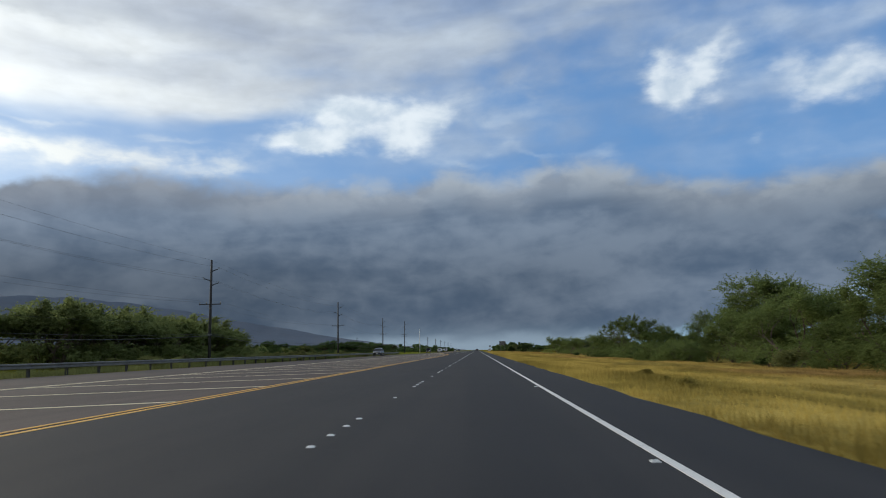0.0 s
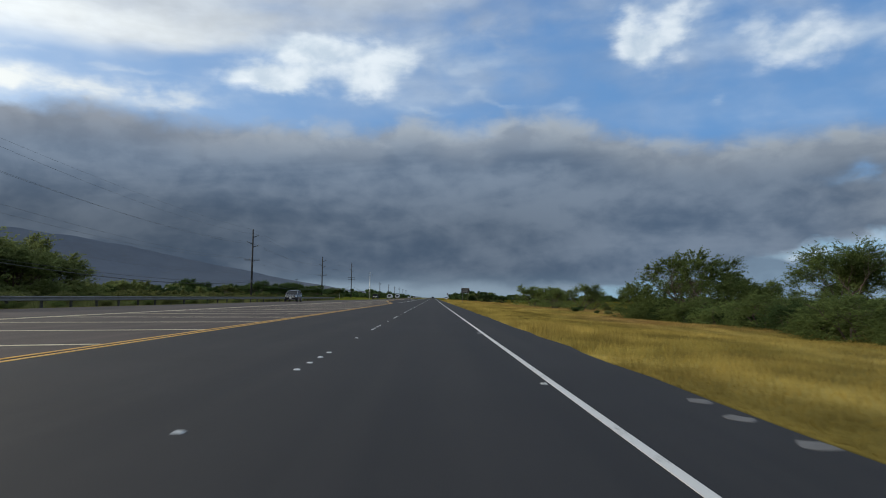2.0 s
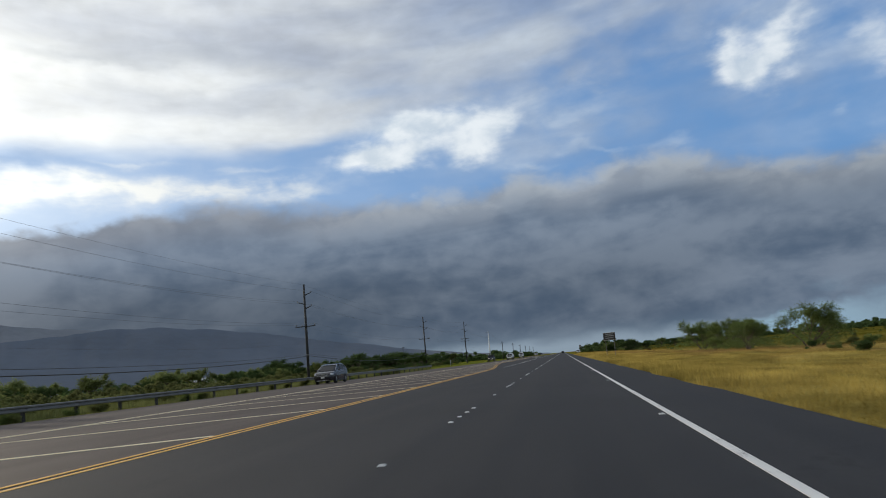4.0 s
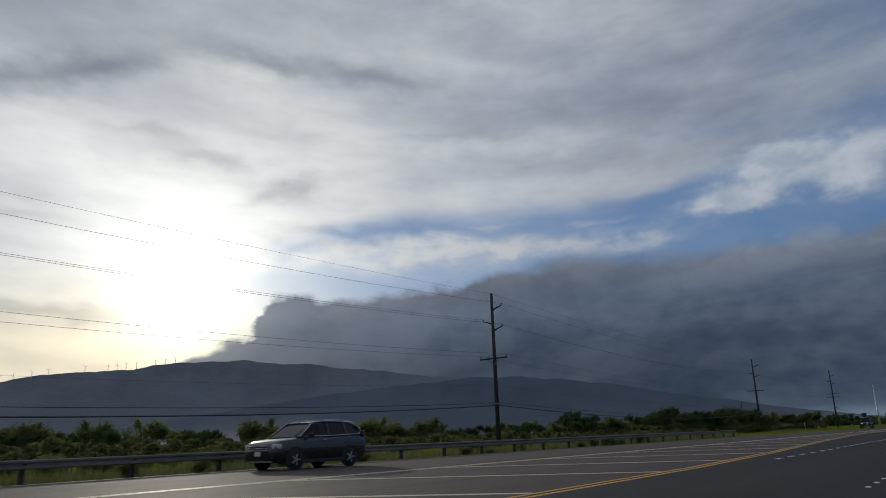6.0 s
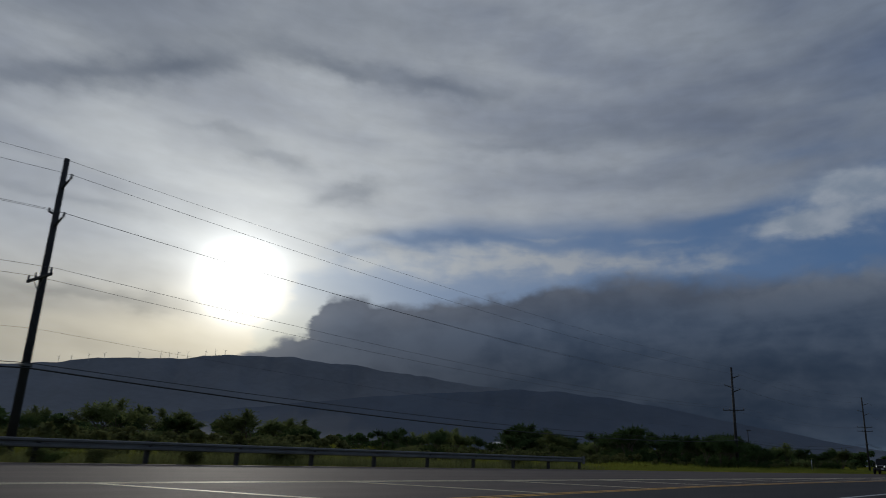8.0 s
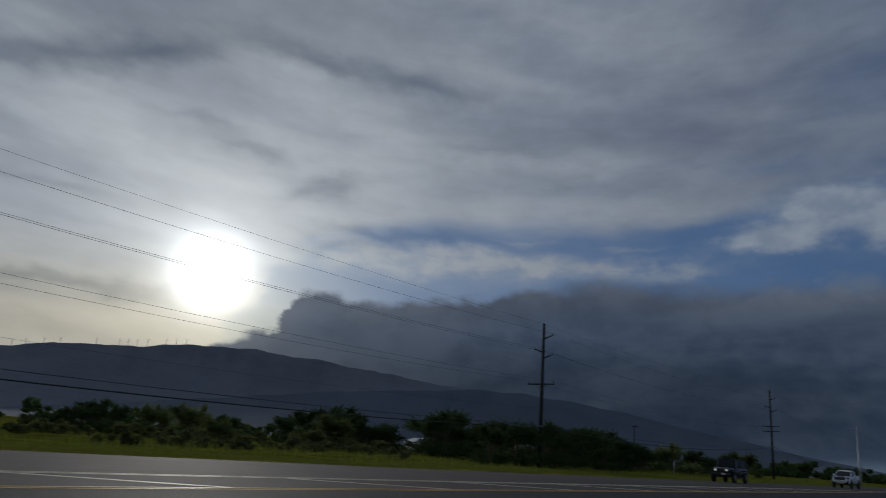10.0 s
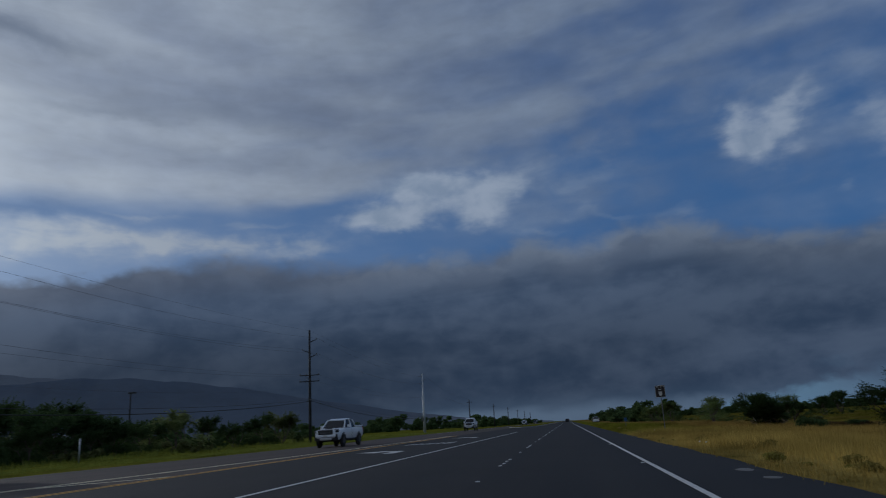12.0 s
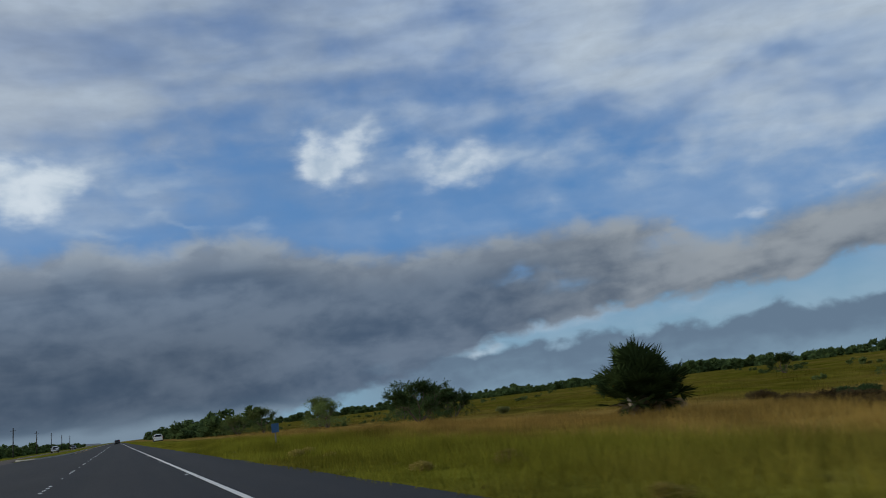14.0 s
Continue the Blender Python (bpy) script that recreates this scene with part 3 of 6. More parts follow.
def merged(bm, b):
    if bm is None:
        return b
    me = bpy.data.meshes.new("tmp")
    b.to_mesh(me)
    b.free()
    bm.from_mesh(me)
    bpy.data.meshes.remove(me)
    return bm


def tube(points, radii, sides=8, bm=None, cap=True):
    """A tapered tube along a line of points."""
    b = bm or bmesh.new()
    rings = []
    for i, p in enumerate(points):
        p = Vector(p)
        a, c = Vector(points[max(i - 1, 0)]), Vector(points[min(i + 1, len(points) - 1)])
        d = (c - a).normalized()
        u = d.cross(Vector((0, 0, 1)) if abs(d.z) < 0.9 else Vector((1, 0, 0))).normalized()
        v = d.cross(u)
        r = radii[i] if hasattr(radii, "__len__") else radii
        rings.append([b.verts.new(p + u * (r * math.cos(6.2832 * s / sides)) + v * (r * math.sin(6.2832 * s / sides))) for s in range(sides)])
    for a, c in zip(rings, rings[1:]):
        for s in range(sides):
            b.faces.new((a[s], a[(s + 1) % sides], c[(s + 1) % sides], c[s]))
    if cap:
        b.faces.new(rings[0][::-1])
        b.faces.new(rings[-1])
    return b


def ribbon(points, width, thick, z=0.0):
    """A flat strip of that width along a line of (x, y) points, with thickness."""
    b = bmesh.new()
    rows = []
    for i, (px, py) in enumerate(points):
        ax, ay = points[max(i - 1, 0)]
        cx, cy = points[min(i + 1, len(points) - 1)]
        d = Vector((cx - ax, cy - ay)).normalized()
        n = Vector((-d.y, d.x)) * (width / 2)
        rows.append([b.verts.new(v) for v in ((px - n.x, py - n.y, z), (px - n.x, py - n.y, z + thick), (px + n.x, py + n.y, z + thick), (px + n.x, py + n.y, z))])
    for a, c in zip(rows, rows[1:]):
        for j in range(3):
            b.faces.new((a[j], c[j], c[j + 1], a[j + 1]))
    b.faces.new(rows[0])
    b.faces.new(rows[-1][::-1])
    bmesh.ops.recalc_face_normals(b, faces=b.faces)
    return b


def polygon(points, thick, z=0.0):
    """A flat plate with the outline of (x, y) points."""
    b = bmesh.new()
    f = b.faces.new([b.verts.new((px, py, z)) for px, py in points])
    out = bmesh.ops.extrude_face_region(b, geom=[f])
    bmesh.ops.translate(b, vec=(0, 0, thick), verts=[v for v in out["geom"] if isinstance(v, bmesh.types.BMVert)])
    bmesh.ops.recalc_face_normals(b, faces=b.faces)
    bmesh.ops.triangulate(b, faces=[f for f in b.faces if len(f.verts) > 4])
    return b

# ---------------- ground, road and markings ----------------


def ground_z(gx, gy):
    """The road lies on a low bank; the land falls about a metre on one side and is level on the other."""
    gx, gy = np.asarray(gx, float), np.asarray(gy, float)
    right = -0.03 - 1.0 * np.clip((gx - 5.0) / 21.0, 0, 1) ** 1.1
    left = -0.03 - 0.25 * np.clip((-gx - 25.0) / 8.0, 0, 1)
    z = np.where(gx > -10, right, left)
    rough = 0.10 * np.sin(gx * 0.31 + gy * 0.17) + 0.08 * np.sin(gy * 0.41 - gx * 0.13) + 0.05 * np.sin(gx * 0.9) * np.sin(gy * 0.8)
    away = np.clip((gx - 5.0) / 8.0, 0, 1) + np.clip((-gx - 26.0) / 8.0, 0, 1)
    under = (gx < 3.10) & (gx > -24.6)
    return np.where(under, -0.10, z + rough * away)


def steps(spans):
    out = []
    for a, b, n in spans:
        out += list(np.linspace(a, b, n, endpoint=False))
    return np.array(out + [spans[-1][1]])


gxs = steps(((-4900, -600, 6), (-600, -120, 8), (-120, -26, 40), (-26, -24.4, 4), (-24.4, 3.0, 6), (3.0, 3.14, 2), (3.14, 5, 6), (5, 60, 60), (60, 200, 15), (200, 4900, 8)))
gys = steps(((-2500, -60, 6), (-60, 480, 270), (480, 900, 40), (900, 4900, 10)))
GX, GY = np.meshgrid(gxs, gys, indexing="ij")
GZ = ground_z(GX, GY)
n1, n2 = GX.shape
idx = np.arange(n1 * n2).reshape(n1, n2)
quads = np.stack([idx[:-1, :-1], idx[1:, :-1], idx[1:, 1:], idx[:-1, 1:]], -1).reshape(-1, 4)
ground = sheet("ground", np.stack([GX, GY, GZ], -1).reshape(-1, 3), quads, M_GROUND, soft=True)
tagged(ground, "dry golden grassland turning green away from the road", "ground", kind="structure")

# the yellow line's course parts the dark new lanes from the older, paler paving
YELLOW = ((-6.3, -80), (-6.3, 100), (-6.35, 150), (-6.6, 160), (-7.3, 171), (-8.1, 180), (-9.0, 191), (-9.9, 203), (-10.8, 215), (-11.25, 228), (-11.4, 265),
          (-11.7, 300), (-12.0, 330), (-12.2, 362))


def yellow_x(py):
    return float(np.interp(py, [p[1] for p in YELLOW], [p[0] for p in YELLOW]))


def strip(name, left, right, mat, z, thick, label):
    """A road surface between two lines of (x, y) points."""
    ys = sorted({p[1] for p in left} | {p[1] for p in right})
    b = bmesh.new()
    rows = []
    for py in ys:
        lx, rx = (float(np.interp(py, [p[1] for p in side], [p[0] for p in side])) for side in (left, right))
        rows.append([b.verts.new(v) for v in ((lx, py, z - thick), (lx, py, z), (rx, py, z), (rx, py, z - thick))])
    for a, c in zip(rows, rows[1:]):
        for j in range(3):
            b.faces.new((a[j], c[j], c[j + 1], a[j + 1]))
    b.faces.new(rows[0])
    b.faces.new(rows[-1][::-1])
    bmesh.ops.recalc_face_normals(b, faces=b.faces)
    return tagged(part(name, b, mat), label, "road", kind="structure")


ragged_edge = [(float(np.interp(-80 + i * 2.0, (60, 250), (3.06, 3.28))) + 0.04 * math.sin(i * 1.7) + 0.03 * math.sin(i * 0.63) + 0.03 * math.sin(i * 4.1), -80 + i * 2.0) for i in range(320)] + [(3.3, 3000)]
main_left = list(YELLOW) + [(-12.2, 440), (-6.6, 452), (-6.4, 3000)]
strip("road", main_left, ragged_edge, M_ASPHALT, 0.0, 0.12, "dark newly laid asphalt highway lanes with a paved shoulder")
old_left = [(-24.3, -80), (-24.4, 225), (-23.6, 240), (-22.4, 262), (-21.8, 300), (-21.9, 350), (-23.5, 372), (-23.5, 3000)]
old_right = [(px - 0.02, py) for px, py in YELLOW] + [(-12.22, 440), (-14.4, 452), (-14.6, 3000)]
strip("road_opposing", old_left, old_right, M_OLD, -0.004, 0.12, "older brownish asphalt carriageway beside a painted median")


def marking(name, bm, mat, label):
    return tagged(part(name, bm, mat), label, "road marking", kind="structure")


def run(px, y0, y1, n=2):
    return [(px, y0 + (y1 - y0) * i / (n - 1)) for i in range(n)]


marking("edge_line", ribbon(run(1.59, -80, 2500, 12), 0.092, 0.004, 0.001), M_WHITE, "solid white edge line on dark asphalt")
for side in (-0.13, 0.13):
    marking("yellow_line", ribbon([(px + side, py) for px, py in YELLOW], 0.11, 0.004, 0.001), M_YELLOW, "solid yellow line, one of a double pair")
MEDIAN = ((-15.7, -80), (-15.7, 150), (-15.4, 172), (-15.1, 190), (-14.6, 230), (-14.4, 255), (-14.5, 272), (-14.8, 296), (-14.0, 305), (-13.4, 318), (-13.0, 340), (-12.8, 362))
for side in (-0.13, 0.13):
    marking("median_line", ribbon([(px + side, py) for px, py in MEDIAN], 0.11, 0.004, -0.003), M_CREAM, "faded pale yellow line along the painted median")
for i in range(-12, 46):
    y0 = 15.2 + 6.49 * i + float(np.interp(15.2 + 6.49 * i, (200, 255), (0, 2.0)))
    lean = float(np.interp(y0, (200, 255), (0.5, 1.25)))
    x0 = yellow_x(y0) - 0.25
    x1 = float(np.interp(y0 - 4, [p[1] for p in MEDIAN], [p[0] for p in MEDIAN])) + 0.2
    if x0 - x1 > 1.8:
        marking("hatch_line", ribbon(((x0, y0), (x1, y0 - lean * (x0 - x1))), 0.20, 0.004, -0.003), M_CREAM, "faded diagonal stripe across the painted median")
for i in range(17):
    y0 = 164.9 + 1.75 * i
    marking("lane_dash", ribbon(run(-5.7, y0, y0 + 0.6), 0.14, 0.004, 0.001), M_WHITE, "short white dash at the start of a turning lane")
marking("turn_lane_line", ribbon(run(-5.82, 196, 366, 4), 0.13, 0.004, 0.001), M_WHITE, "solid white line beside a left turning lane")
marking("far_edge_line", ribbon(run(-6.0, 455, 2500, 8), 0.12, 0.004, 0.001), M_YELLOW, "solid yellow line along the grass median")
marking("opposing_edge_line", ribbon([(-22.2, 400), (-22.2, 2000)], 0.12, 0.004, -0.003), M_WHITE, "worn white edge line of the opposing lanes")


def turn_arrow(at_y):
    """A left turning arrow: a stem along the lane that bends towards its head."""
    pts = ((-7.75, 0.0), (-7.75, 2.3), (-8.0, 2.9), (-8.5, 3.15), (-8.95, 3.2), (-8.95, 3.95), (-10.2, 2.75), (-8.95, 1.55), (-8.95, 2.35), (-8.55, 2.3), (-8.3, 2.0), (-8.25, 0.0))
    marking("turn_arrow", polygon([(px, at_y + py) for px, py in pts], 0.004, 0.001), M_WHITE, "white left turn arrow painted on the turning lane")


turn_arrow(313.6)
turn_arrow(343.0)
for wx in (-10.3, -9.85, -9.3, -8.85, -8.35, -7.85, -7.55):
    marking("lane_word", ribbon(run(wx, 327.4, 330.6), 0.16, 0.004, 0.001), M_WHITE, "white painted word on the turning lane, as bars")
for px, py, w, h, s in ((2.88, 53.7, 0.14, 0.22, 1), (2.83, 52.66, 0.13, 0.2, 2), (2.9, 51.5, 0.15, 0.22, 3), (2.86, 47.0, 0.12, 0.2, 4), (2.87, 295.6, 0.15, 0.4, 5), (2.86, 293.9, 0.15, 0.25, 6)):
    r = random.Random(s)
    marking("worn_patch", polygon([(px + w * math.cos(a) * r.uniform(0.7, 1.1), py + h * math.sin(a) * r.uniform(0.7, 1.1)) for a in np.linspace(0, 5.6, 9)], 0.003, 0.001),
            M_SCRAPE, "pale scraped patch on the asphalt shoulder")

# grass median that begins beyond the junction
bm = bmesh.new()
nose = [(-10.4, 444), (-8.2, 446), (-6.9, 452), (-6.7, 470), (-6.7, 1600), (-14.3, 1600), (-14.3, 470), (-13.6, 452), (-12.4, 446)]
bm = polygon(nose, 0.16, 0.0)
kerb = tagged(part("median_kerb", bm, M_KERB), "pale concrete kerb round the grass median", "kerb", kind="structure")
bm = polygon([(px * 0.94 - 0.62, py + 0.8) for px, py in nose], 0.10, 0.10)
tagged(part("median_grass", bm, M_GROUND), "grass strip between the two carriageways", "median", kind="structure")

# raised lane markers, four white buttons and one reflector to every twelve metres
bm = bmesh.new()
bmesh.ops.create_cone(bm, segments=12, cap_ends=True, radius1=0.052, radius2=0.034, depth=0.015)
bmesh.ops.translate(bm, vec=(0, 0, 0.0075), verts=bm.verts)
button = part("lane_button", bm, M_BUTTON, None, soft=False)
tagged(button, "round white ceramic marker stuck on the asphalt", "lane marker", "raised lane markers")
bm = bmesh.new()
bmesh.ops.create_cone(bm, segments=4, cap_ends=True, radius1=0.062, radius2=0.040, depth=0.016)
bmesh.ops.rotate(bm, cent=(0, 0, 0), matrix=Matrix.Rotation(radians(45), 3, "Z"), verts=bm.verts)
bmesh.ops.translate(bm, vec=(0, 0, 0.008), verts=bm.verts)
reflector = part("lane_reflector", bm, M_REFLECTOR)
tagged(reflector, "square grey reflector stuck on the asphalt", "lane marker", "raised lane reflectors")
first_b, first_r = True, True
for i in range(-1, 44):
    for j in range(4):
        m = pose(-1.774, 7.488 + 12.192 * i + 1.016 * j, 0.0)
        if first_b:
            button.matrix_world, first_b = m, False
        else:
            copy_thing(button, m)
    for px, py in ((-1.774, 15.108), (1.47, 18.42)):
        m = pose(px, py + 12.192 * i, 0.0)
        if first_r:
            reflector.matrix_world, first_r = m, False
        else:
            copy_thing(reflector, m)

# ---------------- distant hills ----------------
RIDGE = ((100, 2.0), (80, 3.6), (71.6, 4.4), (66, 5.35), (62.7, 5.6), (58.9, 6.1), (53.4, 6.4), (48, 5.9), (42, 5.3), (36, 4.6), (31, 3.6), (27, 2.0), (24, 0.1))
SPUR = ((74, 0.1), (64, 1.2), (56, 2.4), (48, 3.5), (42, 4.2), (36, 4.6), (32.5, 4.7), (29, 4.35), (24, 3.6), (20, 2.8), (16, 2.1), (12, 1.35), (7, 0.6), (1, 0.1))


def ridge_height(line, a):
    return float(np.interp(a, [q[0] for q in line[::-1]], [q[1] for q in line[::-1]]))


def mountain(name, line, far, deep, mat, seed, label):
    """A long slope whose crest follows the line of (degrees to the left, degrees up), with gullies down its face."""
    hv, hf = [], []
    na, nr = 180, 12
    a0, a1 = line[-1][0], line[0][0]
    for i in range(na):
        a = a0 + (a1 - a0) * i / (na - 1)
        e = ridge_height(line, a)
        for j in range(nr):
            t = j / (nr - 1)
            rad = far - deep * t
            h = math.tan(radians(e)) * far * (1 - t) ** 1.3
            n = noise.fractal(Vector((a * 0.35, t * 3.0, seed)), 0.8, 2.0, 5)
            gully = abs(noise.fractal(Vector((a * 0.9, t * 0.8, seed + 4)), 0.9, 2.0, 4))
            h = h * (1 + (0.03 if j == 0 else 0.06) * n - (0.0 if j == 0 else 0.10 * gully)) - 2
            hv.append((-rad * math.sin(radians(a)), 170 + rad * math.cos(radians(a)), h))
            if i and j:
                q = i * nr + j
                hf.append((q - nr - 1, q - 1, q, q - nr))
    tagged(sheet(name, hv, hf, mat, soft=True), label, "mountain", kind="structure")


# the farther slope gets the paler haze tint in its base colour
mountain("mountain_ridge", RIDGE, 4550, 1500, M_HAZY_RIDGE, 0.7, "mountain ridge coloured pale with haze under the cloud bank")
mountain("mountain_spur", SPUR, 2900, 900, M_HAZY_SPUR, 3.1, "mountain spur with blue haze in its colour, sloping to the plain")

# ---------------- utility poles and wires ----------------


def utility_pole(height, at, lower_arm=False, label="tall weathered wooden utility pole with side arms and a crossarm"):
    p = thing("utility_pole", label, "utility pole", at, group="roadside utility poles")
    part("pole", tube([(0, 0, -0.6), (0, 0, height * 0.5), (0, 0, height)], [0.24, 0.20, 0.15], 10), M_WOOD, p, soft=True)
    k = height / 15.6
    for side, z in ((1, 14.0), (-1, 12.55), (1, 11.85)):
        arm = part("side_arm", tube([(0.1 * side, 0, z * k - 0.15), (0.6 * side, 0, z * k + 0.05), (1.15 * side, 0, z * k + 0.22)], [0.09, 0.075, 0.05], 6), M_WOOD, p)
        part("insulator", tube([(1.15 * side, 0, z * k + 0.2), (1.17 * side, 0, z * k + 0.45)], [0.08, 0.05], 6), M_INSULATOR, arm, "grey porcelain insulator")
    for z in ((9.2, 8.35) if lower_arm else (8.85,)):
        w = 1.65 if z > 8 else 0.8
        arm = part("crossarm", box(2 * w, 0.12, 0.14, (0, -0.2, z * k), 0.015), M_WOOD, p)
        for px in ((-w + 0.1, -0.55, w - 0.1) if z > 8 else (-w + 0.1, w - 0.1)):
            part("insulator", tube([(px, -0.2, z * k + 0.06), (px, -0.2, z * k + 0.2), (px, -0.2, z * k + 0.36)], [0.05, 0.075, 0.04], 6), M_INSULATOR, arm, "grey porcelain insulator")
        part("brace", tube([(-0.7, -0.2, z * k - 0.05), (0, -0.17, z * k - 0.65)], 0.025, 5), M_STEEL, p, "galvanised steel brace")
        part("brace", tube([(0.7, -0.2, z * k - 0.05), (0, -0.17, z * k - 0.65)], 0.025, 5), M_STEEL, p, "galvanised steel brace")
    part("cable_bracket", box(0.5, 0.5, 0.14, (0, 0, 6.6 if lower_arm else 4.35), 0.02), M_STEEL, p, "steel bracket that holds the thick cables")
    return p


POLES = ((-40.0, -92.0, 15.6), (-40.0, 5.0, 15.6), (-39.8, 103.9, 15.55), (-39.6, 200.7, 15.6), (-40.3, 302.5, 15.45), (-40.0, 391.3, 17.75))
for i, (px, py, h) in enumerate(POLES):
    utility_pole(h, (px, py, -0.25), i == 5)
pale = thing("steel_pole", "pale galvanised steel pole with thin side arms", "utility pole", (-38.6, 476.9, -0.25), group="roadside utility poles")
part("pole", tube([(0, 0, -0.5), (0, 0, 4), (0, 0, 16.2)], [0.42, 0.34, 0.16], 12), M_GREY_POLE, pale, soft=True)
for side, z in ((-1, 13.2), (1, 14.2), (-1, 15.2)):
    part("side_arm", tube([(0.1 * side, 0, z), (1.1 * side, 0, z + 0.2)], 0.05, 6), M_STEEL, pale)
part("equipment_box", box(0.55, 0.4, 0.9, (-0.3, -0.3, 3.6), 0.03), M_STEEL, pale, "grey steel equipment box")
far_poles = ((-41.0, 590, 12.3), (-40.5, 690, 12.5), (-40.5, 790, 12.5), (-40.5, 890, 12.5), (-40.5, 990, 12.5), (-40.5, 1100, 12.5))
for px, py, h in far_poles:
    p = thing("utility_pole", "distant dark wooden utility pole", "utility pole", (px, py, -0.25), group="roadside utility poles")
    part("pole", tube([(0, 0, -0.5), (0, 0, h)], [0.26, 0.2], 8), M_WOOD, p, soft=True)
    part("crossarm", box(2.2, 0.14, 0.16, (0, 0, h - 1.2), 0.02), M_WOOD, p)


def wire(a, b, sag, r, label, mat=M_WIRE):
    pts = []
    for i in range(17):
        s = i / 16
        v = Vector(a).lerp(Vector(b), s)
        v.z -= sag * 4 * s * (1 - s)
        pts.append(v)
    tagged(part("power_cable", tube(pts, r, 5, cap=False), mat), label, "cable", "cables between poles")


spans = list(POLES) + [(-38.6, 476.9, 16.2), (-41.0, 590.0, 12.3)]
for (ax, ay, ah), (cx, cy, ch) in zip(spans, spans[1:]):
    ka, kc = ah / 15.6, ch / 15.6
    for off, z, sag, r in ((0, 15.55, 0.9, 0.009), (1.17, 14.4, 1.3, 0.011), (-1.17, 12.95, 1.3, 0.011), (1.17, 12.25, 1.3, 0.011), (-1.55, 9.2, 1.2, 0.010), (1.55, 9.2, 1.2, 0.010)):
        wire((ax + off, ay, z * ka - 0.25), (cx + off, cy, z * kc - 0.25), sag, r, "thin bare electric wire slung between tall poles", M_BARE_WIRE)
    la, lc = (2.25 if ah == 17.75 else 0.0), (2.25 if ch == 17.75 else 0.0)
    for off, z, sag, r in ((0.25, 4.45, 1.0, 0.02), (0.25, 4.2, 1.25, 0.042), (0.2, 6.2, 1.2, 0.006)):
        wire((ax + off, ay, z + la - 0.25), (cx + off, cy, z + lc - 0.25), sag, r, "thick black telephone cable slung between tall poles")

# small lamp post far beyond the grass
post = thing("lamp_post", "slim dark lamp post with a flat lamp head", "street lamp", (-65.1, 381.9, -0.3))
part("pole", tube([(0, 0, 0), (0, 0, 8.9)], [0.16, 0.10], 8), M_WOOD, post, soft=True)
part("lamp_head", box(1.1, 0.5, 0.2, (0.25, 0, 8.95), 0.04), M_PLASTIC, post)
mark = thing("marker_post", "short pale marker post standing in the grass", "post", (-38.0, 334.0, -0.2))
part("post", tube([(0, 0, 0), (0, 0, 1.9)], 0.06, 8), M_GREY_POLE, mark, soft=True)

# ---------------- guardrail ----------------


def guardrail(y0, y1, px):
    g = thing("guardrail", "long galvanised steel guardrail on posts beside the road", "guardrail", (px, 0, 0))
    prof = ((0.0, 0.42), (0.05, 0.45), (0.05, 0.51), (0.0, 0.55), (0.0, 0.60), (0.05, 0.64), (0.05, 0.70), (0.0, 0.73))
    b = bmesh.new()
    n = int((y1 - y0) / 3.81)
    prev = None
    for i in range(n + 1):
        py = y0 + (y1 - y0) * i / n
        row = [b.verts.new((qx + 0.10, py, qz)) for qx, qz in prof] + [b.verts.new((qx + 0.085, py, qz)) for qx, qz in prof[::-1]]
        if prev:
            for j in range(len(row)):
                b.faces.new((prev[j], row[j], row[(j + 1) % len(row)], prev[(j + 1) % len(row)]))
        prev = row
    part("rail", b, M_STEEL, g)
    for i in range(0, n + 1):
        py = y0 + (y1 - y0) * i / n
        part("post", box(0.15, 0.16, 1.3, (-0.10, py, 0.10), 0.012), M_WOOD, g, "dark timber post")
        part("spacer_block", box(0.16, 0.15, 0.34, (0.02, py, 0.57), 0.01), M_WOOD, g, "timber spacer block")
    part("end_plate", box(0.06, 0.35, 0.5, (0.16, y1 + 0.1, 0.55), 0.02), M_STEEL, g, "flared steel end")
    return g


guardrail(-75, 231.5, -25.8)

# ---------------- signs ----------------
ms = thing("brown_sign", "brown roadside direction sign with pale border on a thin steel post", "sign", (5.9, 329.4, 0))
part("post", box(0.05, 0.05, 2.75, (0.02, 0.03, 1.30), 0.006), M_STEEL, ms, "thin galvanised steel post")
W2, Z0, Z1 = 0.305, 2.08, 2.82
part("panel", box(2 * W2, 0.012, Z1 - Z0, (0, 0, (Z0 + Z1) / 2), 0.004), M_SIGN_WHITE, ms, "pale border sheet")
part("face", box(2 * W2 - 0.04, 0.010, Z1 - Z0 - 0.04, (0, -0.008, (Z0 + Z1) / 2), 0.003), M_BROWN, ms, "dark brown face")


def text(body, size, at, mat, parent, squeeze=1.0):
    c = bpy.data.curves.new("lettering", "FONT")
    c.body, c.size, c.align_x, c.align_y, c.extrude = body, size, "CENTER", "CENTER", 0.002
    c.materials.append(mat)
    o = new("lettering", c)
    o.parent = parent
    o.matrix_basis = pose(*at, 90, 0, 0) @ Matrix.Diagonal((squeeze, 1, 1, 1))
    return tagged(o, "pale capital letters")


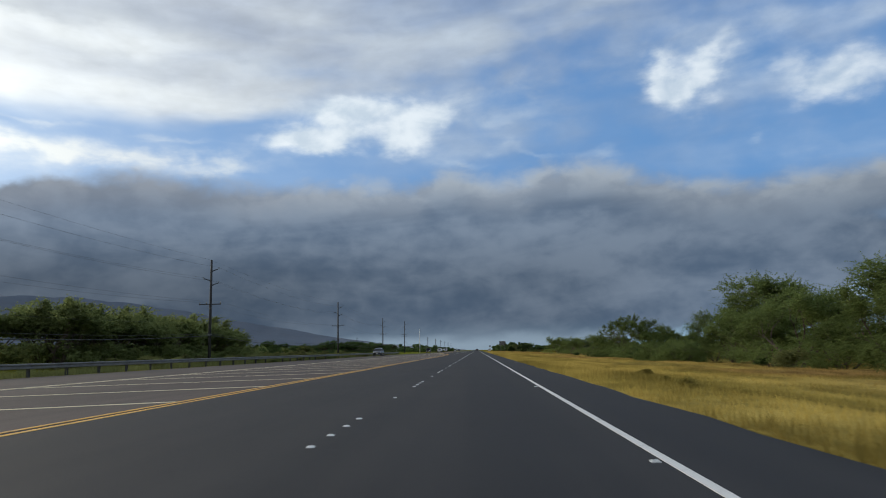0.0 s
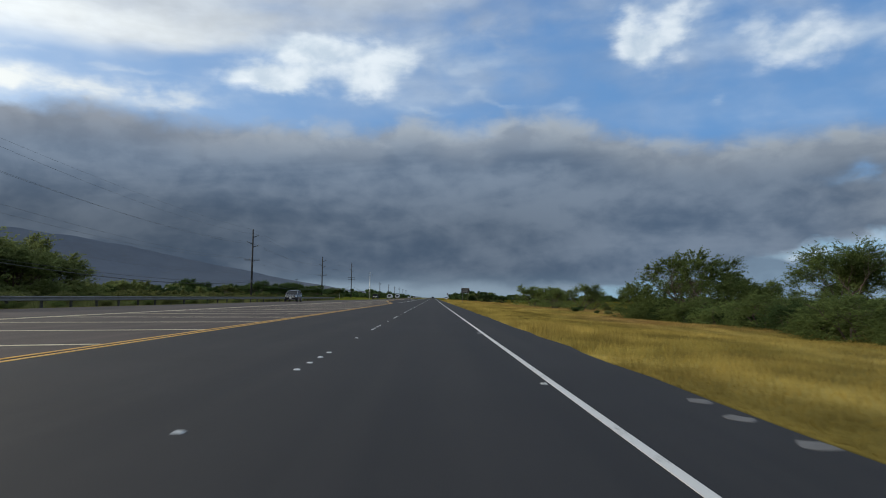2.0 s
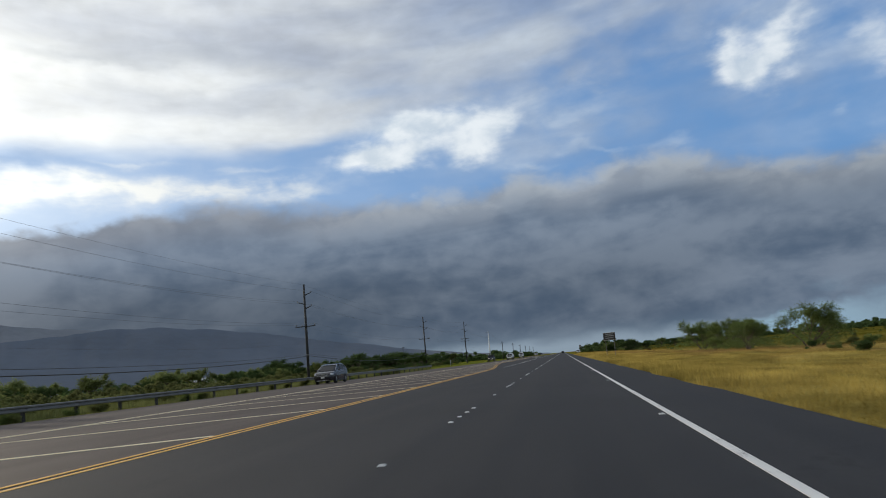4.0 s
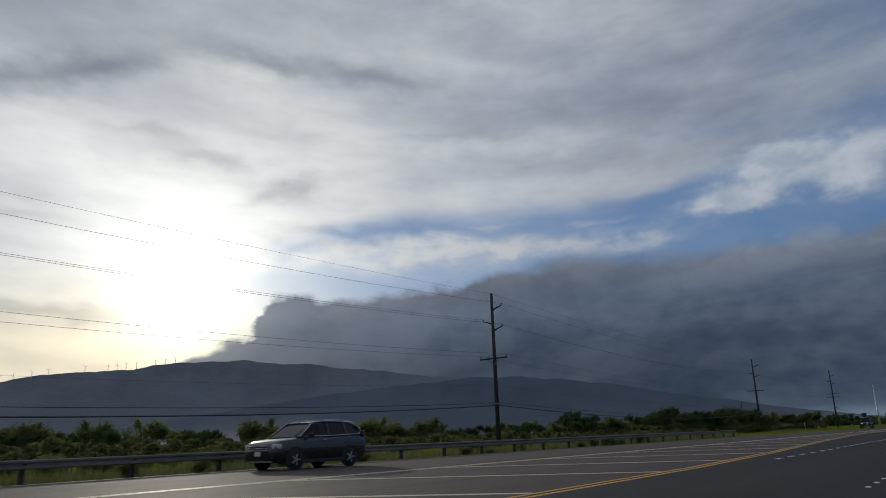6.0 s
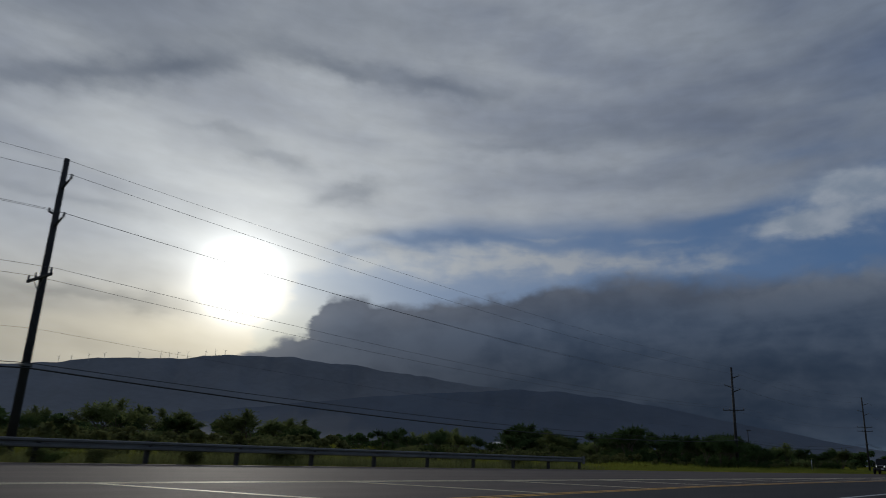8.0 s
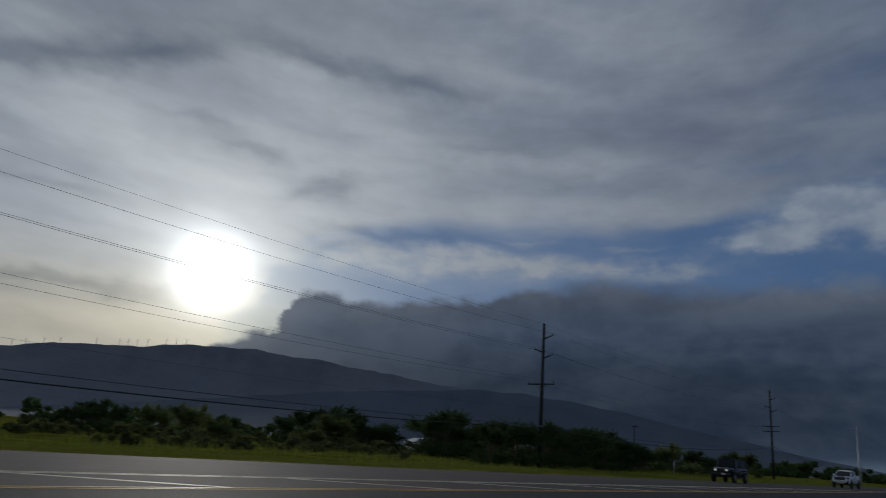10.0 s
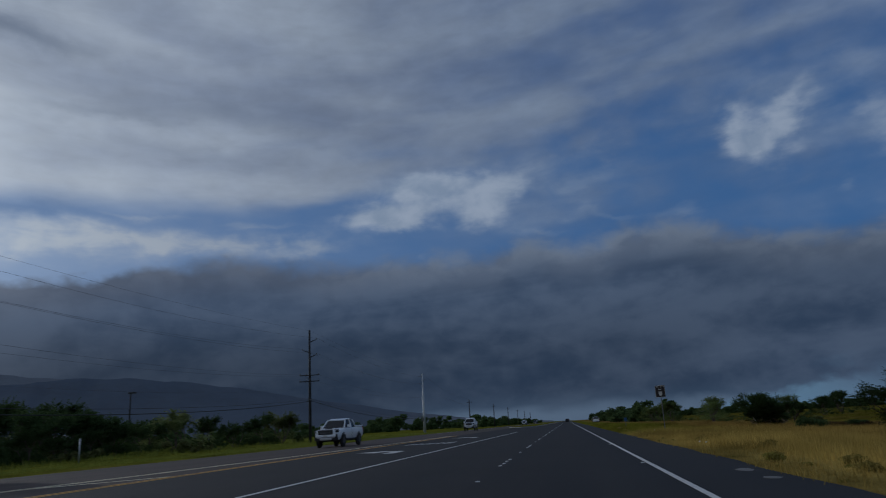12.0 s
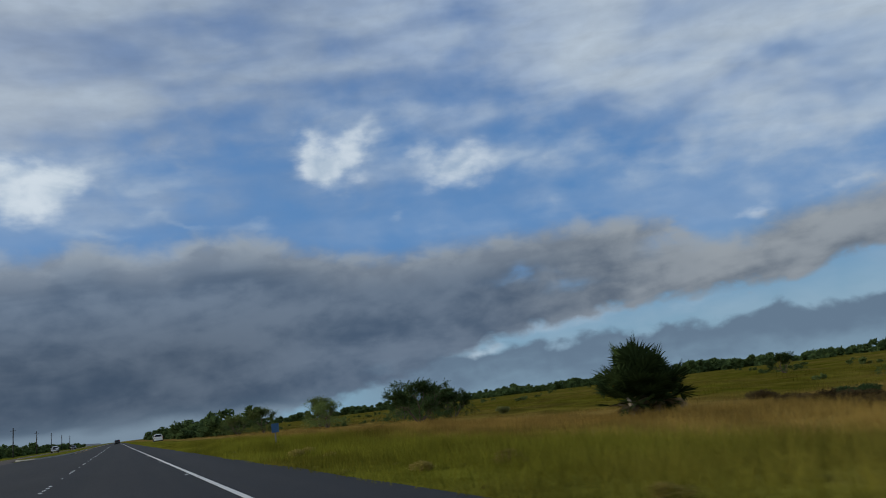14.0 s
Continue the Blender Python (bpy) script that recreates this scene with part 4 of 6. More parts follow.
part("name_band", box(2 * W2 - 0.06, 0.006, 0.10, (0, -0.0145, 2.73), 0.002), M_BROWN, ms)
text("KEALIA POND", 0.115, (0, -0.0195, 2.73), M_SIGN_WHITE, ms, 0.66)
for name, pts, lab in (("arrow", ((-0.10, 2.575), (-0.03, 2.63), (-0.03, 2.60), (0.09, 2.60), (0.09, 2.55), (-0.03, 2.55), (-0.03, 2.52)), "white arrow that points aside"),
                       ("shield", ((-0.10, 2.44), (0.11, 2.44), (0.11, 2.28), (0.07, 2.20), (0.01, 2.16), (-0.06, 2.20), (-0.10, 2.28)), "plain pale shield shape")):
    b = bmesh.new()
    f = b.faces.new([b.verts.new((px, -0.014, pz)) for px, pz in pts])
    ex = bmesh.ops.extrude_face_region(b, geom=[f])
    bmesh.ops.translate(b, vec=(0, -0.004, 0), verts=[v for v in ex["geom"] if isinstance(v, bmesh.types.BMVert)])
    bmesh.ops.recalc_face_normals(b, faces=b.faces)
    part(name, b, M_SIGN_WHITE, ms, lab)

bs = thing("information_sign", "wide dark sign board with pale writing on two posts", "sign", (7.1, 199.6, 0))
for px in (-0.6, 0.6):
    part("post", box(0.07, 0.07, 3.5, (px, 0.06, 1.4), 0.008), M_STEEL, bs, "galvanised steel post")
part("panel", box(1.72, 0.03, 1.10, (0, 0, 2.66), 0.01), M_SIGN_DARK, bs)
part("border", box(1.72, 0.02, 0.03, (0, -0.012, 3.19), 0.004), M_SIGN_WHITE, bs)
part("border", box(1.72, 0.02, 0.03, (0, -0.012, 2.13), 0.004), M_SIGN_WHITE, bs)
for z, w, mat in ((2.98, 1.05, M_SIGN_BACK), (2.72, 1.25, M_SIGN_BACK), (2.42, 1.15, M_SIGN_BACK)):
    part("writing_bar", box(w, 0.01, 0.085, (0, -0.02, z), 0.003), mat, bs, "line of pale writing, as a bar")
ss = thing("small_sign", "small blue roadside plate on a short post", "sign", (5.8, 358.4, -0.05))
part("post", box(0.05, 0.05, 0.95, (0, 0.02, 0.40), 0.005), M_STEEL, ss, "thin steel post")
part("panel", box(0.30, 0.012, 0.36, (0, -0.01, 0.80), 0.004), M_BLUE, ss)

# ---------------- vehicles ----------------


def loft(rings):
    b = bmesh.new()
    rows = [[b.verts.new(v) for v in ring] for ring in rings]
    n = len(rows[0])
    for a, c in zip(rows, rows[1:]):
        for j in range(n):
            b.faces.new((a[j], a[(j + 1) % n], c[(j + 1) % n], c[j]))
    b.faces.new(rows[0][::-1])
    b.faces.new(rows[-1])
    bmesh.ops.recalc_face_normals(b, faces=b.faces)
    return b


def hull(stations, mat, parent, name="body", label="", drop=0.10):
    """A rounded body through stations of (y, half width, bottom, top)."""
    rings = []
    for py, w, zb, zt in stations:
        m = (zb + zt) / 2
        half = [(-w * 0.90, zb), (-w * 0.985, zb + 0.10), (-w, m), (-w * 0.985, zt - drop * 1.2), (-w * 0.93, zt - drop * 0.35), (-w * 0.80, zt)]
        rings.append([(px, py, pz) for px, pz in half] + [(-px, py, pz) for px, pz in half[::-1]])
    b = loft(rings)
    ob = part(name, b, mat, parent, label, soft=True)
    bev = ob.modifiers.new("split", "EDGE_SPLIT")
    bev.split_angle = radians(42)
    return ob


def cabin(stations, belt_w, mat, parent, label="dark tinted glass"):
    """The glazed upper part through stations of (y, belt height, top half width, top height)."""
    rings = []
    for py, zb, wt, zt in stations:
        rings.append([(-belt_w, py, zb), (-wt - 0.02, py, zt - 0.05), (-wt + 0.06, py, zt), (wt - 0.06, py, zt), (wt + 0.02, py, zt - 0.05), (belt_w, py, zb)])
    return part("glasshouse", loft(rings), mat, parent, label)


def wheel(parent, px, py, r, side, rim=M_RIM):
    b = bmesh.new()
    ring = ((0.0, r * 0.62), (0.02, r * 0.94), (0.06, r), (0.17, r), (0.21, r * 0.94), (0.23, r * 0.62))
    rows = [[b.verts.new((px + side * (qx - 0.115), py + qr * math.cos(a), r + qr * math.sin(a))) for qx, qr in ring] for a in np.linspace(0, 6.2832, 25)[:-1]]
    for i in range(24):
        a, c = rows[i], rows[(i + 1) % 24]
        for j in range(len(ring) - 1):
            b.faces.new((a[j], c[j], c[j + 1], a[j + 1]))
    bmesh.ops.recalc_face_normals(b, faces=b.faces)
    w = thing_part("wheel", parent)
    part("tyre", b, M_TYRE, w, soft=True)
    b = bmesh.new()
    face = px + side * 0.105
    bmesh.ops.create_cone(b, segments=20, cap_ends=True, radius1=r * 0.60, radius2=r * 0.52, depth=0.05, matrix=Matrix.Translation((face - side * 0.03, py, r)) @ Matrix.Rotation(radians(90), 4, "Y"))
    part("hub", b, M_PLASTIC, w)
    b = bmesh.new()
    for s in range(5):
        a = s * 1.2566
        box(0.035, r * 0.52, r * 0.15, (0, 0, 0), 0.008, Matrix.Translation((face + side * 0.005, py + math.cos(a) * r * 0.31, r + math.sin(a) * r * 0.31)) @ Matrix.Rotation(a, 4, "X"), b)
    part("rim", b, rim, w, "five-spoke alloy rim")
    return w


def thing_part(name, parent):
    e = new(name)
    e.empty_display_size = 0.1
    e.parent = parent
    return e


def arches(parent, half_w, spots, r):
    for px in (-1, 1):
        for py in spots:
            b = bmesh.new()
            rows = []
            for a in np.linspace(-0.25, 3.39, 15):
                rows.append([b.verts.new((px * (half_w + o), py + q * math.cos(a), r + q * math.sin(a))) for o, q in ((0.012, r * 1.26), (0.02, r * 1.16), (-0.16, r * 1.10))])
            for a, c in zip(rows, rows[1:]):
                for j in range(2):
                    b.faces.new((a[j], c[j], c[j + 1], a[j + 1]))
            part("wheel_arch", b, M_PLASTIC, parent, "black wheel arch lining", soft=True)
            b = bmesh.new()
            bmesh.ops.create_cone(b, segments=20, cap_ends=True, radius1=r * 1.12, radius2=r * 1.12, depth=0.05, matrix=Matrix.Translation((px * (half_w - 0.018), py, r)) @ Matrix.Rotation(radians(90), 4, "Y"))
            part("wheel_well", b, M_PLASTIC, parent, "dark wheel well")


def car_paint(name, colour, metal=0.3):
    return material(name, colour, 0.25, metal, vary=0.08, bump=0, coat=0.6)


def suv(at, turn=0.0):
    c = thing("suv", "dark grey family suv with chrome grille driving on the old lane", "car", at, turn, size=(1.08, 1.10, 1.10))
    p = car_paint("dark_grey_car_paint", (0.020, 0.020, 0.024))
    hull(((-2.26, 0.66, 0.40, 0.74), (-2.16, 0.82, 0.28, 0.90), (-1.9, 0.89, 0.24, 0.99), (-1.2, 0.91, 0.24, 1.08), (-0.8, 0.91, 0.24, 1.10), (1.7, 0.91, 0.24, 1.14),
          (2.1, 0.88, 0.28, 1.12), (2.26, 0.80, 0.40, 1.02)), p, c)
    cabin(((-1.22, 1.04, 0.70, 1.10), (-0.40, 1.06, 0.62, 1.57), (-0.1, 1.06, 0.63, 1.62), (0.8, 1.08, 0.63, 1.64), (1.6, 1.10, 0.61, 1.58), (1.95, 1.10, 0.60, 1.50), (2.2, 1.08, 0.68, 1.14)), 0.86, M_GLASS, c)
    b = loft([[(-w, py, z - 0.03), (-w + 0.05, py, z + 0.02), (w - 0.05, py, z + 0.02), (w, py, z - 0.03)] for py, w, z in ((-0.45, 0.60, 1.57), (0.2, 0.63, 1.645), (1.0, 0.63, 1.645), (2.05, 0.60, 1.52))])
    part("roof", b, p, c, soft=False)
    for s in (-1, 1):
        for a, e in (((0.80 * s, -1.18, 1.08), (0.64 * s, -0.42, 1.58)), ((0.875 * s, 0.25, 1.08), (0.665 * s, 0.3, 1.62)), ((0.87 * s, 1.2, 1.1), (0.655 * s, 1.15, 1.6)), ((0.85 * s, 2.05, 1.12), (0.63 * s, 1.8, 1.54))):
            part("pillar", tube([a, e], 0.035, 6), p, c)
        part("window_trim", tube([(0.875 * s, -0.9, 1.105), (0.885 * s, 0.5, 1.12), (0.875 * s, 1.8, 1.16)], 0.014, 5), M_CHROME, c, "chrome window line")
        part("window_trim", tube([(0.84 * s, -1.12, 1.10), (0.69 * s, -0.40, 1.60), (0.69 * s, 0.3, 1.655), (0.67 * s, 1.5, 1.61), (0.74 * s, 2.0, 1.36), (0.86 * s, 1.85, 1.15)], 0.017, 5), M_CHROME, c, "chrome strip over the side windows")
        part("roof_rail", tube([(0.58 * s, -0.2, 1.66), (0.60 * s, 0.8, 1.70), (0.57 * s, 1.8, 1.60)], 0.018, 5), M_CHROME, c)
        m = part("mirror", box(0.20, 0.10, 0.14, (1.0 * s, -0.72, 1.16), 0.03), p, c)
        part("mirror_glass", box(0.15, 0.01, 0.10, (1.0 * s, -0.665, 1.16), 0.003), M_GLASS, m)
        part("headlight", box(0.30, 0.34, 0.17, (0.70 * s, -2.02, 0.80), 0.05, Matrix.Rotation(-0.45 * s, 4, "Z")), M_LAMP_GLASS, c, "clear headlight")
        part("fog_lamp", box(0.18, 0.06, 0.12, (0.66 * s, -2.19, 0.45), 0.02), M_PLASTIC, c)
        part("tail_light", box(0.12, 0.1, 0.5, (0.72 * s, 2.19, 1.04), 0.03), material("red_lamp_plastic", (0.35, 0.02, 0.02), 0.2, bump=0), c, "red tail light")
        part("door_handle", box(0.02, 0.18, 0.03, (0.925 * s, 0.05, 0.98), 0.008), M_CHROME, c)
        part("sill", box(0.05, 2.2, 0.12, (0.90 * s, 0, 0.27), 0.015), M_PLASTIC, c)
    part("grille", box(0.95, 0.10, 0.22, (0, -2.20, 0.74), 0.03), M_PLASTIC, c)
    for z in (0.665, 0.74, 0.815):
        part("grille_bar", box(1.10, 0.05, 0.032, (0, -2.255, z), 0.006), M_CHROME, c, "chrome grille bar")
    part("bumper_inlet", box(1.1, 0.08, 0.16, (0, -2.21, 0.42), 0.03), M_PLASTIC, c)
    part("number_plate", box(0.32, 0.02, 0.15, (0, -2.265, 0.56), 0.004), M_SIGN_WHITE, c, "pale number plate without characters")
    part("skid_strip", box(1.3, 0.05, 0.04, (0, -2.17, 0.29), 0.01), M_CHROME, c)
    arches(c, 0.90, (-1.35, 1.30), 0.34)
    for s in (-1, 1):
        for py in (-1.35, 1.30):
            wheel(c, 0.835 * s, py, 0.34, s)
    return c


def pickup(at, turn=0.0, label="white crew cab pickup truck with black grille", rgb=(0.80, 0.81, 0.82), group=""):
    c = thing("pickup_truck", label, "pickup truck", at, turn, group, size=(1.06, 1.07, 1.19))
    p = car_paint("white_car_paint", rgb, 0.0)
    hull(((-2.68, 0.62, 0.62, 0.98), (-2.60, 0.80, 0.52, 1.06), (-2.35, 0.91, 0.46, 1.10), (-1.5, 0.94, 0.46, 1.17), (-1.1, 0.94, 0.46, 1.19), (0.95, 0.94, 0.48, 1.22), (1.0, 0.94, 0.48, 1.24),
          (2.5, 0.93, 0.52, 1.24), (2.66, 0.90, 0.56, 1.22)), p, c)
    cabin(((-1.28, 1.14, 0.72, 1.19), (-0.55, 1.16, 0.64, 1.66), (-0.2, 1.16, 0.66, 1.73), (0.5, 1.18, 0.66, 1.74), (0.85, 1.19, 0.65, 1.70), (1.02, 1.20, 0.68, 1.24)), 0.88, M_GLASS, c)
    b = loft([[(-w, py, z - 0.04), (-w + 0.07, py, z + 0.025), (w - 0.07, py, z + 0.025), (w, py, z - 0.04)] for py, w, z in ((-0.60, 0.63, 1.66), (-0.1, 0.67, 1.74), (0.55, 0.67, 1.745), (0.92, 0.66, 1.69))])
    part("roof", b, p, c)
    part("bed_floor", box(1.56, 1.5, 0.04, (0, 1.80, 1.245), 0.01), M_PLASTIC, c, "black bed liner")
    for s in (-1, 1):
        part("bed_rail", box(0.10, 1.62, 0.08, (0.86 * s, 1.82, 1.27), 0.02), p, c)
        for a, e in (((0.84 * s, -1.22, 1.17), (0.67 * s, -0.55, 1.67)), ((0.90 * s, 0.05, 1.19), (0.70 * s, 0.1, 1.71)), ((0.89 * s, 0.98, 1.21), (0.68 * s, 0.85, 1.69))):
            part("pillar", tube([a, e], 0.045, 6), p, c)
        m = part("mirror", box(0.22, 0.10, 0.17, (1.04 * s, -0.80, 1.27), 0.03), p, c)
        part("mirror_glass", box(0.16, 0.01, 0.12, (1.04 * s, -0.745, 1.27), 0.003), M_GLASS, m)
        lamp = part("headlight", box(0.40, 0.30, 0.18, (0.69 * s, -2.47, 0.99), 0.05, Matrix.Rotation(-0.42 * s, 4, "Z")), M_PLASTIC, c, "dark headlight housing")
        part("lens", box(0.24, 0.06, 0.10, (0.64 * s, -2.60, 1.00), 0.025, Matrix.Rotation(-0.42 * s, 4, "Z")), M_LAMP_GLASS, lamp, "clear lamp lens")
        part("fog_lamp", box(0.30, 0.10, 0.20, (0.70 * s, -2.57, 0.70), 0.05, Matrix.Rotation(-0.25 * s, 4, "Z")), M_PLASTIC, c, "black fog lamp pocket")
        part("hood_ridge", box(0.16, 1.05, 0.05, (0.42 * s, -1.82, 1.135), 0.022), p, c, "raised ridge along the hood")
        part("door_seam", box(0.012, 0.014, 0.60, (0.942 * s, 0.10, 0.83), 0.003), M_PLASTIC, c, "dark gap between the doors")
        part("sill_step", tube([(0.93 * s, -1.0, 0.47), (0.96 * s, 0.0, 0.46), (0.93 * s, 1.0, 0.47)], 0.045, 6), M_PLASTIC, c, "black side step")
        part("tail_light", box(0.10, 0.08, 0.36, (0.87 * s, 2.64, 1.02), 0.02), material("red_lamp_plastic", (0.35, 0.02, 0.02), 0.2, bump=0), c, "red tail light")
        for py in (-0.35, 0.55):
            part("door_handle", box(0.025, 0.20, 0.035, (0.95 * s, py, 1.06), 0.008), p, c)
    part("bumper", box(1.50, 0.16, 0.15, (0, -2.66, 0.70), 0.05), p, c, "white painted bumper")
    part("hood_scoop", box(0.62, 0.42, 0.06, (0, -1.72, 1.19), 0.02), M_PLASTIC, c, "black hood scoop")
    part("grille_surround", box(1.16, 0.10, 0.36, (0, -2.645, 0.93), 0.07), M_CHROME, c, "bright grille surround")
    part("grille", box(1.07, 0.10, 0.30, (0, -2.665, 0.93), 0.06), M_PLASTIC, c, "black grille")
    for z in (0.87, 0.94, 1.01):
        part("grille_bar", box(0.86, 0.03, 0.025, (0, -2.715, z), 0.006), M_STEEL, c)
    part("lower_bumper", box(1.70, 0.20, 0.22, (0, -2.54, 0.53), 0.05), M_PLASTIC, c, "dark lower bumper")
    part("skid_plate", box(0.90, 0.10, 0.14, (0, -2.655, 0.50), 0.04), M_RIM, c, "silver skid plate")
    part("number_plate", box(0.30, 0.02, 0.14, (0, -2.75, 0.70), 0.004), M_SIGN_WHITE, c, "pale number plate without characters")
    part("chassis", box(1.4, 4.6, 0.22, (0, 0, 0.46), 0.04), M_PLASTIC, c)
    arches(c, 0.93, (-1.62, 1.62), 0.40)
    for s in (-1, 1):
        for py in (-1.62, 1.62):
            wheel(c, 0.875 * s, py, 0.40, s, M_STEEL)
    return c


def jeep(at, turn=0.0):
    c = thing("off_road_car", "black boxy off-road car with round lit headlights", "car", at, turn, size=(1.10, 1.17, 1.10))
    p = car_paint("black_car_paint", (0.016, 0.016, 0.018), 0.1)
    hull(((-1.95, 0.56, 0.62, 1.05), (-1.85, 0.62, 0.56, 1.10), (-0.75, 0.72, 0.54, 1.16), (-0.6, 0.78, 0.50, 1.18), (1.9, 0.78, 0.50, 1.18), (2.0, 0.76, 0.56, 1.16)), p, c, drop=0.06)
    cabin(((-0.66, 1.16, 0.68, 1.22), (-0.40, 1.16, 0.66, 1.76), (-0.1, 1.16, 0.68, 1.80), (1.7, 1.16, 0.68, 1.79), (1.95, 1.16, 0.68, 1.70), (1.99, 1.16, 0.70, 1.2)), 0.76, M_GLASS, c)
    part("roof", box(1.36, 2.2, 0.07, (0, 0.75, 1.80), 0.03), M_PLASTIC, c, "black soft top")
    for s in (-1, 1):
        for a, e in (((0.74 * s, -0.64, 1.18), (0.68 * s, -0.40, 1.78)), ((0.77 * s, 0.45, 1.18), (0.70 * s, 0.45, 1.78)), ((0.76 * s, 1.9, 1.18), (0.69 * s, 1.85, 1.76))):
            part("pillar", tube([a, e], 0.05, 6), p, c)
        part("front_fender", box(0.30, 1.05, 0.07, (0.80 * s, -1.42, 0.96), 0.03), M_PLASTIC, c, "flat black fender")
        part("rear_fender", box(0.22, 1.0, 0.07, (0.86 * s, 1.32, 0.96), 0.03), M_PLASTIC, c, "flat black fender")
        b = bmesh.new()
        bmesh.ops.create_cone(b, segments=16, cap_ends=True, radius1=0.085, radius2=0.075, depth=0.06, matrix=Matrix.Translation((0.43 * s, -1.985, 0.93)) @ Matrix.Rotation(radians(90), 4, "X"))
        part("headlight", b, M_HEADLIGHT, c, "round lit headlight")
        m = part("mirror", box(0.16, 0.07, 0.18, (0.92 * s, -0.50, 1.30), 0.02), M_PLASTIC, c)
        part("mirror_glass", box(0.12, 0.01, 0.14, (0.92 * s, -0.46, 1.30), 0.003), M_GLASS, m)
        part("side_step", tube([(0.84 * s, -0.75, 0.42), (0.84 * s, 0.75, 0.42)], 0.04, 6), M_PLASTIC, c)
    for i in range(7):
        part("grille_slot", box(0.055, 0.03, 0.26, ((i - 3) * 0.085, -1.955, 0.90), 0.012), M_PLASTIC, c)
    part("bumper", box(1.5, 0.18, 0.16, (0, -2.06, 0.62), 0.03), M_PLASTIC, c, "black steel bumper")
    part("number_plate", box(0.30, 0.02, 0.14, (0.25, -2.16, 0.64), 0.004), M_SIGN_WHITE, c, "pale number plate without characters")
    w = thing_part("spare_wheel", c)
    b = bmesh.new()
    bmesh.ops.create_cone(b, segments=24, cap_ends=True, radius1=0.38, radius2=0.36, depth=0.24, matrix=Matrix.Translation((0, 2.14, 1.05)) @ Matrix.Rotation(radians(90), 4, "X"))
    part("tyre", b, M_TYRE, w)
    part("chassis", box(1.1, 3.6, 0.2, (0, 0, 0.52), 0.03), M_PLASTIC, c)
    for s in (-1, 1):
        for py in (-1.38, 1.30):
            wheel(c, 0.78 * s, py, 0.40, s)
    return c


suv((-22.4, 160.4, -0.004))
truck = pickup((-17.7, 336.9, -0.004), -3)
jeep((-20.8, 302.6, -0.004))
copy_thing(truck, pose(-19.0, 425.0, -0.004) @ Matrix.Diagonal((1.06, 1.07, 1.19, 1)))
lead = suv((0.0, 640.0, 0.0), 180)
tagged(lead, "dark car far ahead on the highway")
tagged(copy_thing(lead, pose(-17.6, 690.0, -0.004) @ Matrix.Diagonal((1.08, 1.1, 1.1, 1))), "distant dark car in the opposing lanes")
ahead = copy_thing(truck, pose(-18.6, 600.0, -0.004))
tagged(ahead, "distant white pickup truck in the opposing lanes")
tagged(copy_thing(truck, pose(9.0, 520.0, -0.5, 0, 0, 180)), "distant white truck parked beside the highway")

# ---------------- houses and turbines far off ----------------


def shed(at, length, depth, height, turn, label):
    h = thing("farm_building", label, "building", at, turn)
    part("wall", box(length, depth, height, (0, 0, height / 2), 0.02), M_WALL, h)
    b = bmesh.new()
    o = 0.5
    pts = [(-length / 2 - o, -depth / 2 - o, height), (length / 2 + o, -depth / 2 - o, height), (length / 2 + o, depth / 2 + o, height), (-length / 2 - o, depth / 2 + o, height),
           (-length / 2 - o, 0, height + depth * 0.22), (length / 2 + o, 0, height + depth * 0.22)]
    v = [b.verts.new(q) for q in pts]
    for f in ((0, 1, 5, 4), (2, 3, 4, 5), (1, 2, 5), (3, 0, 4), (3, 2, 1, 0)):
        b.faces.new([v[i] for i in f])
    bmesh.ops.recalc_face_normals(b, faces=b.faces)
    part("roof", b, M_ROOF, h, "pale sheet metal roof")
    n = int(length // 3)
    for i in range(n):
        w = part("window", box(1.2, 0.08, 1.0, (-length / 2 + (i + 0.5) * length / n, -depth / 2 - 0.02, height * 0.55), 0.01), M_GLASS, h)
        part("frame", box(1.4, 0.05, 0.1, (-length / 2 + (i + 0.5) * length / n, -depth / 2 - 0.05, height * 0.55 + 0.55), 0.01), M_SIGN_WHITE, w)
    return h


shed((-185, 452, -0.3), 16, 8, 3.0, -35, "low house with a pale metal roof among trees")
shed((-172, 418, -0.3), 12, 7, 2.8, -35, "low house with a pale metal roof among trees")
shed((-150, 470, -0.3), 22, 9, 3.0, -20, "long low shed with a pale metal roof")
shed((-227, 513, -0.3), 21, 9, 3.2, 38, "long pale house with a low metal roof beyond the trees")


def turbine(a, e):
    d = 4520.0
    base = (-d * math.sin(radians(a)), 170 + d * math.cos(radians(a)), math.tan(radians(e)) * d - 8)
    t = thing("wind_turbine", "white wind turbine standing on the ridge", "wind turbine", base, a, "wind turbines")
    part("tower", tube([(0, 0, 0), (0, 0, 34)], [1.3, 0.8], 8), M_SIGN_WHITE, t)
    part("nacelle", box(2.4, 6, 2.4, (0, 0, 35), 0.4), M_SIGN_WHITE, t)
    for i in range(3):
        w = a * 0.7 + i * 2.0944
        part("blade", tube([(0, -3.4, 35), (16 * math.sin(w), -3.4, 35 + 16 * math.cos(w))], [0.7, 0.25], 5), M_SIGN_WHITE, t)


for a in (69.8, 69.0, 67.9, 66.9, 64.6, 63.1, 62.5, 61.9, 61.2, 59.9, 59.2, 58.5):
    turbine(a, ridge_height(RIDGE, a))

# ---------------- plants ----------------


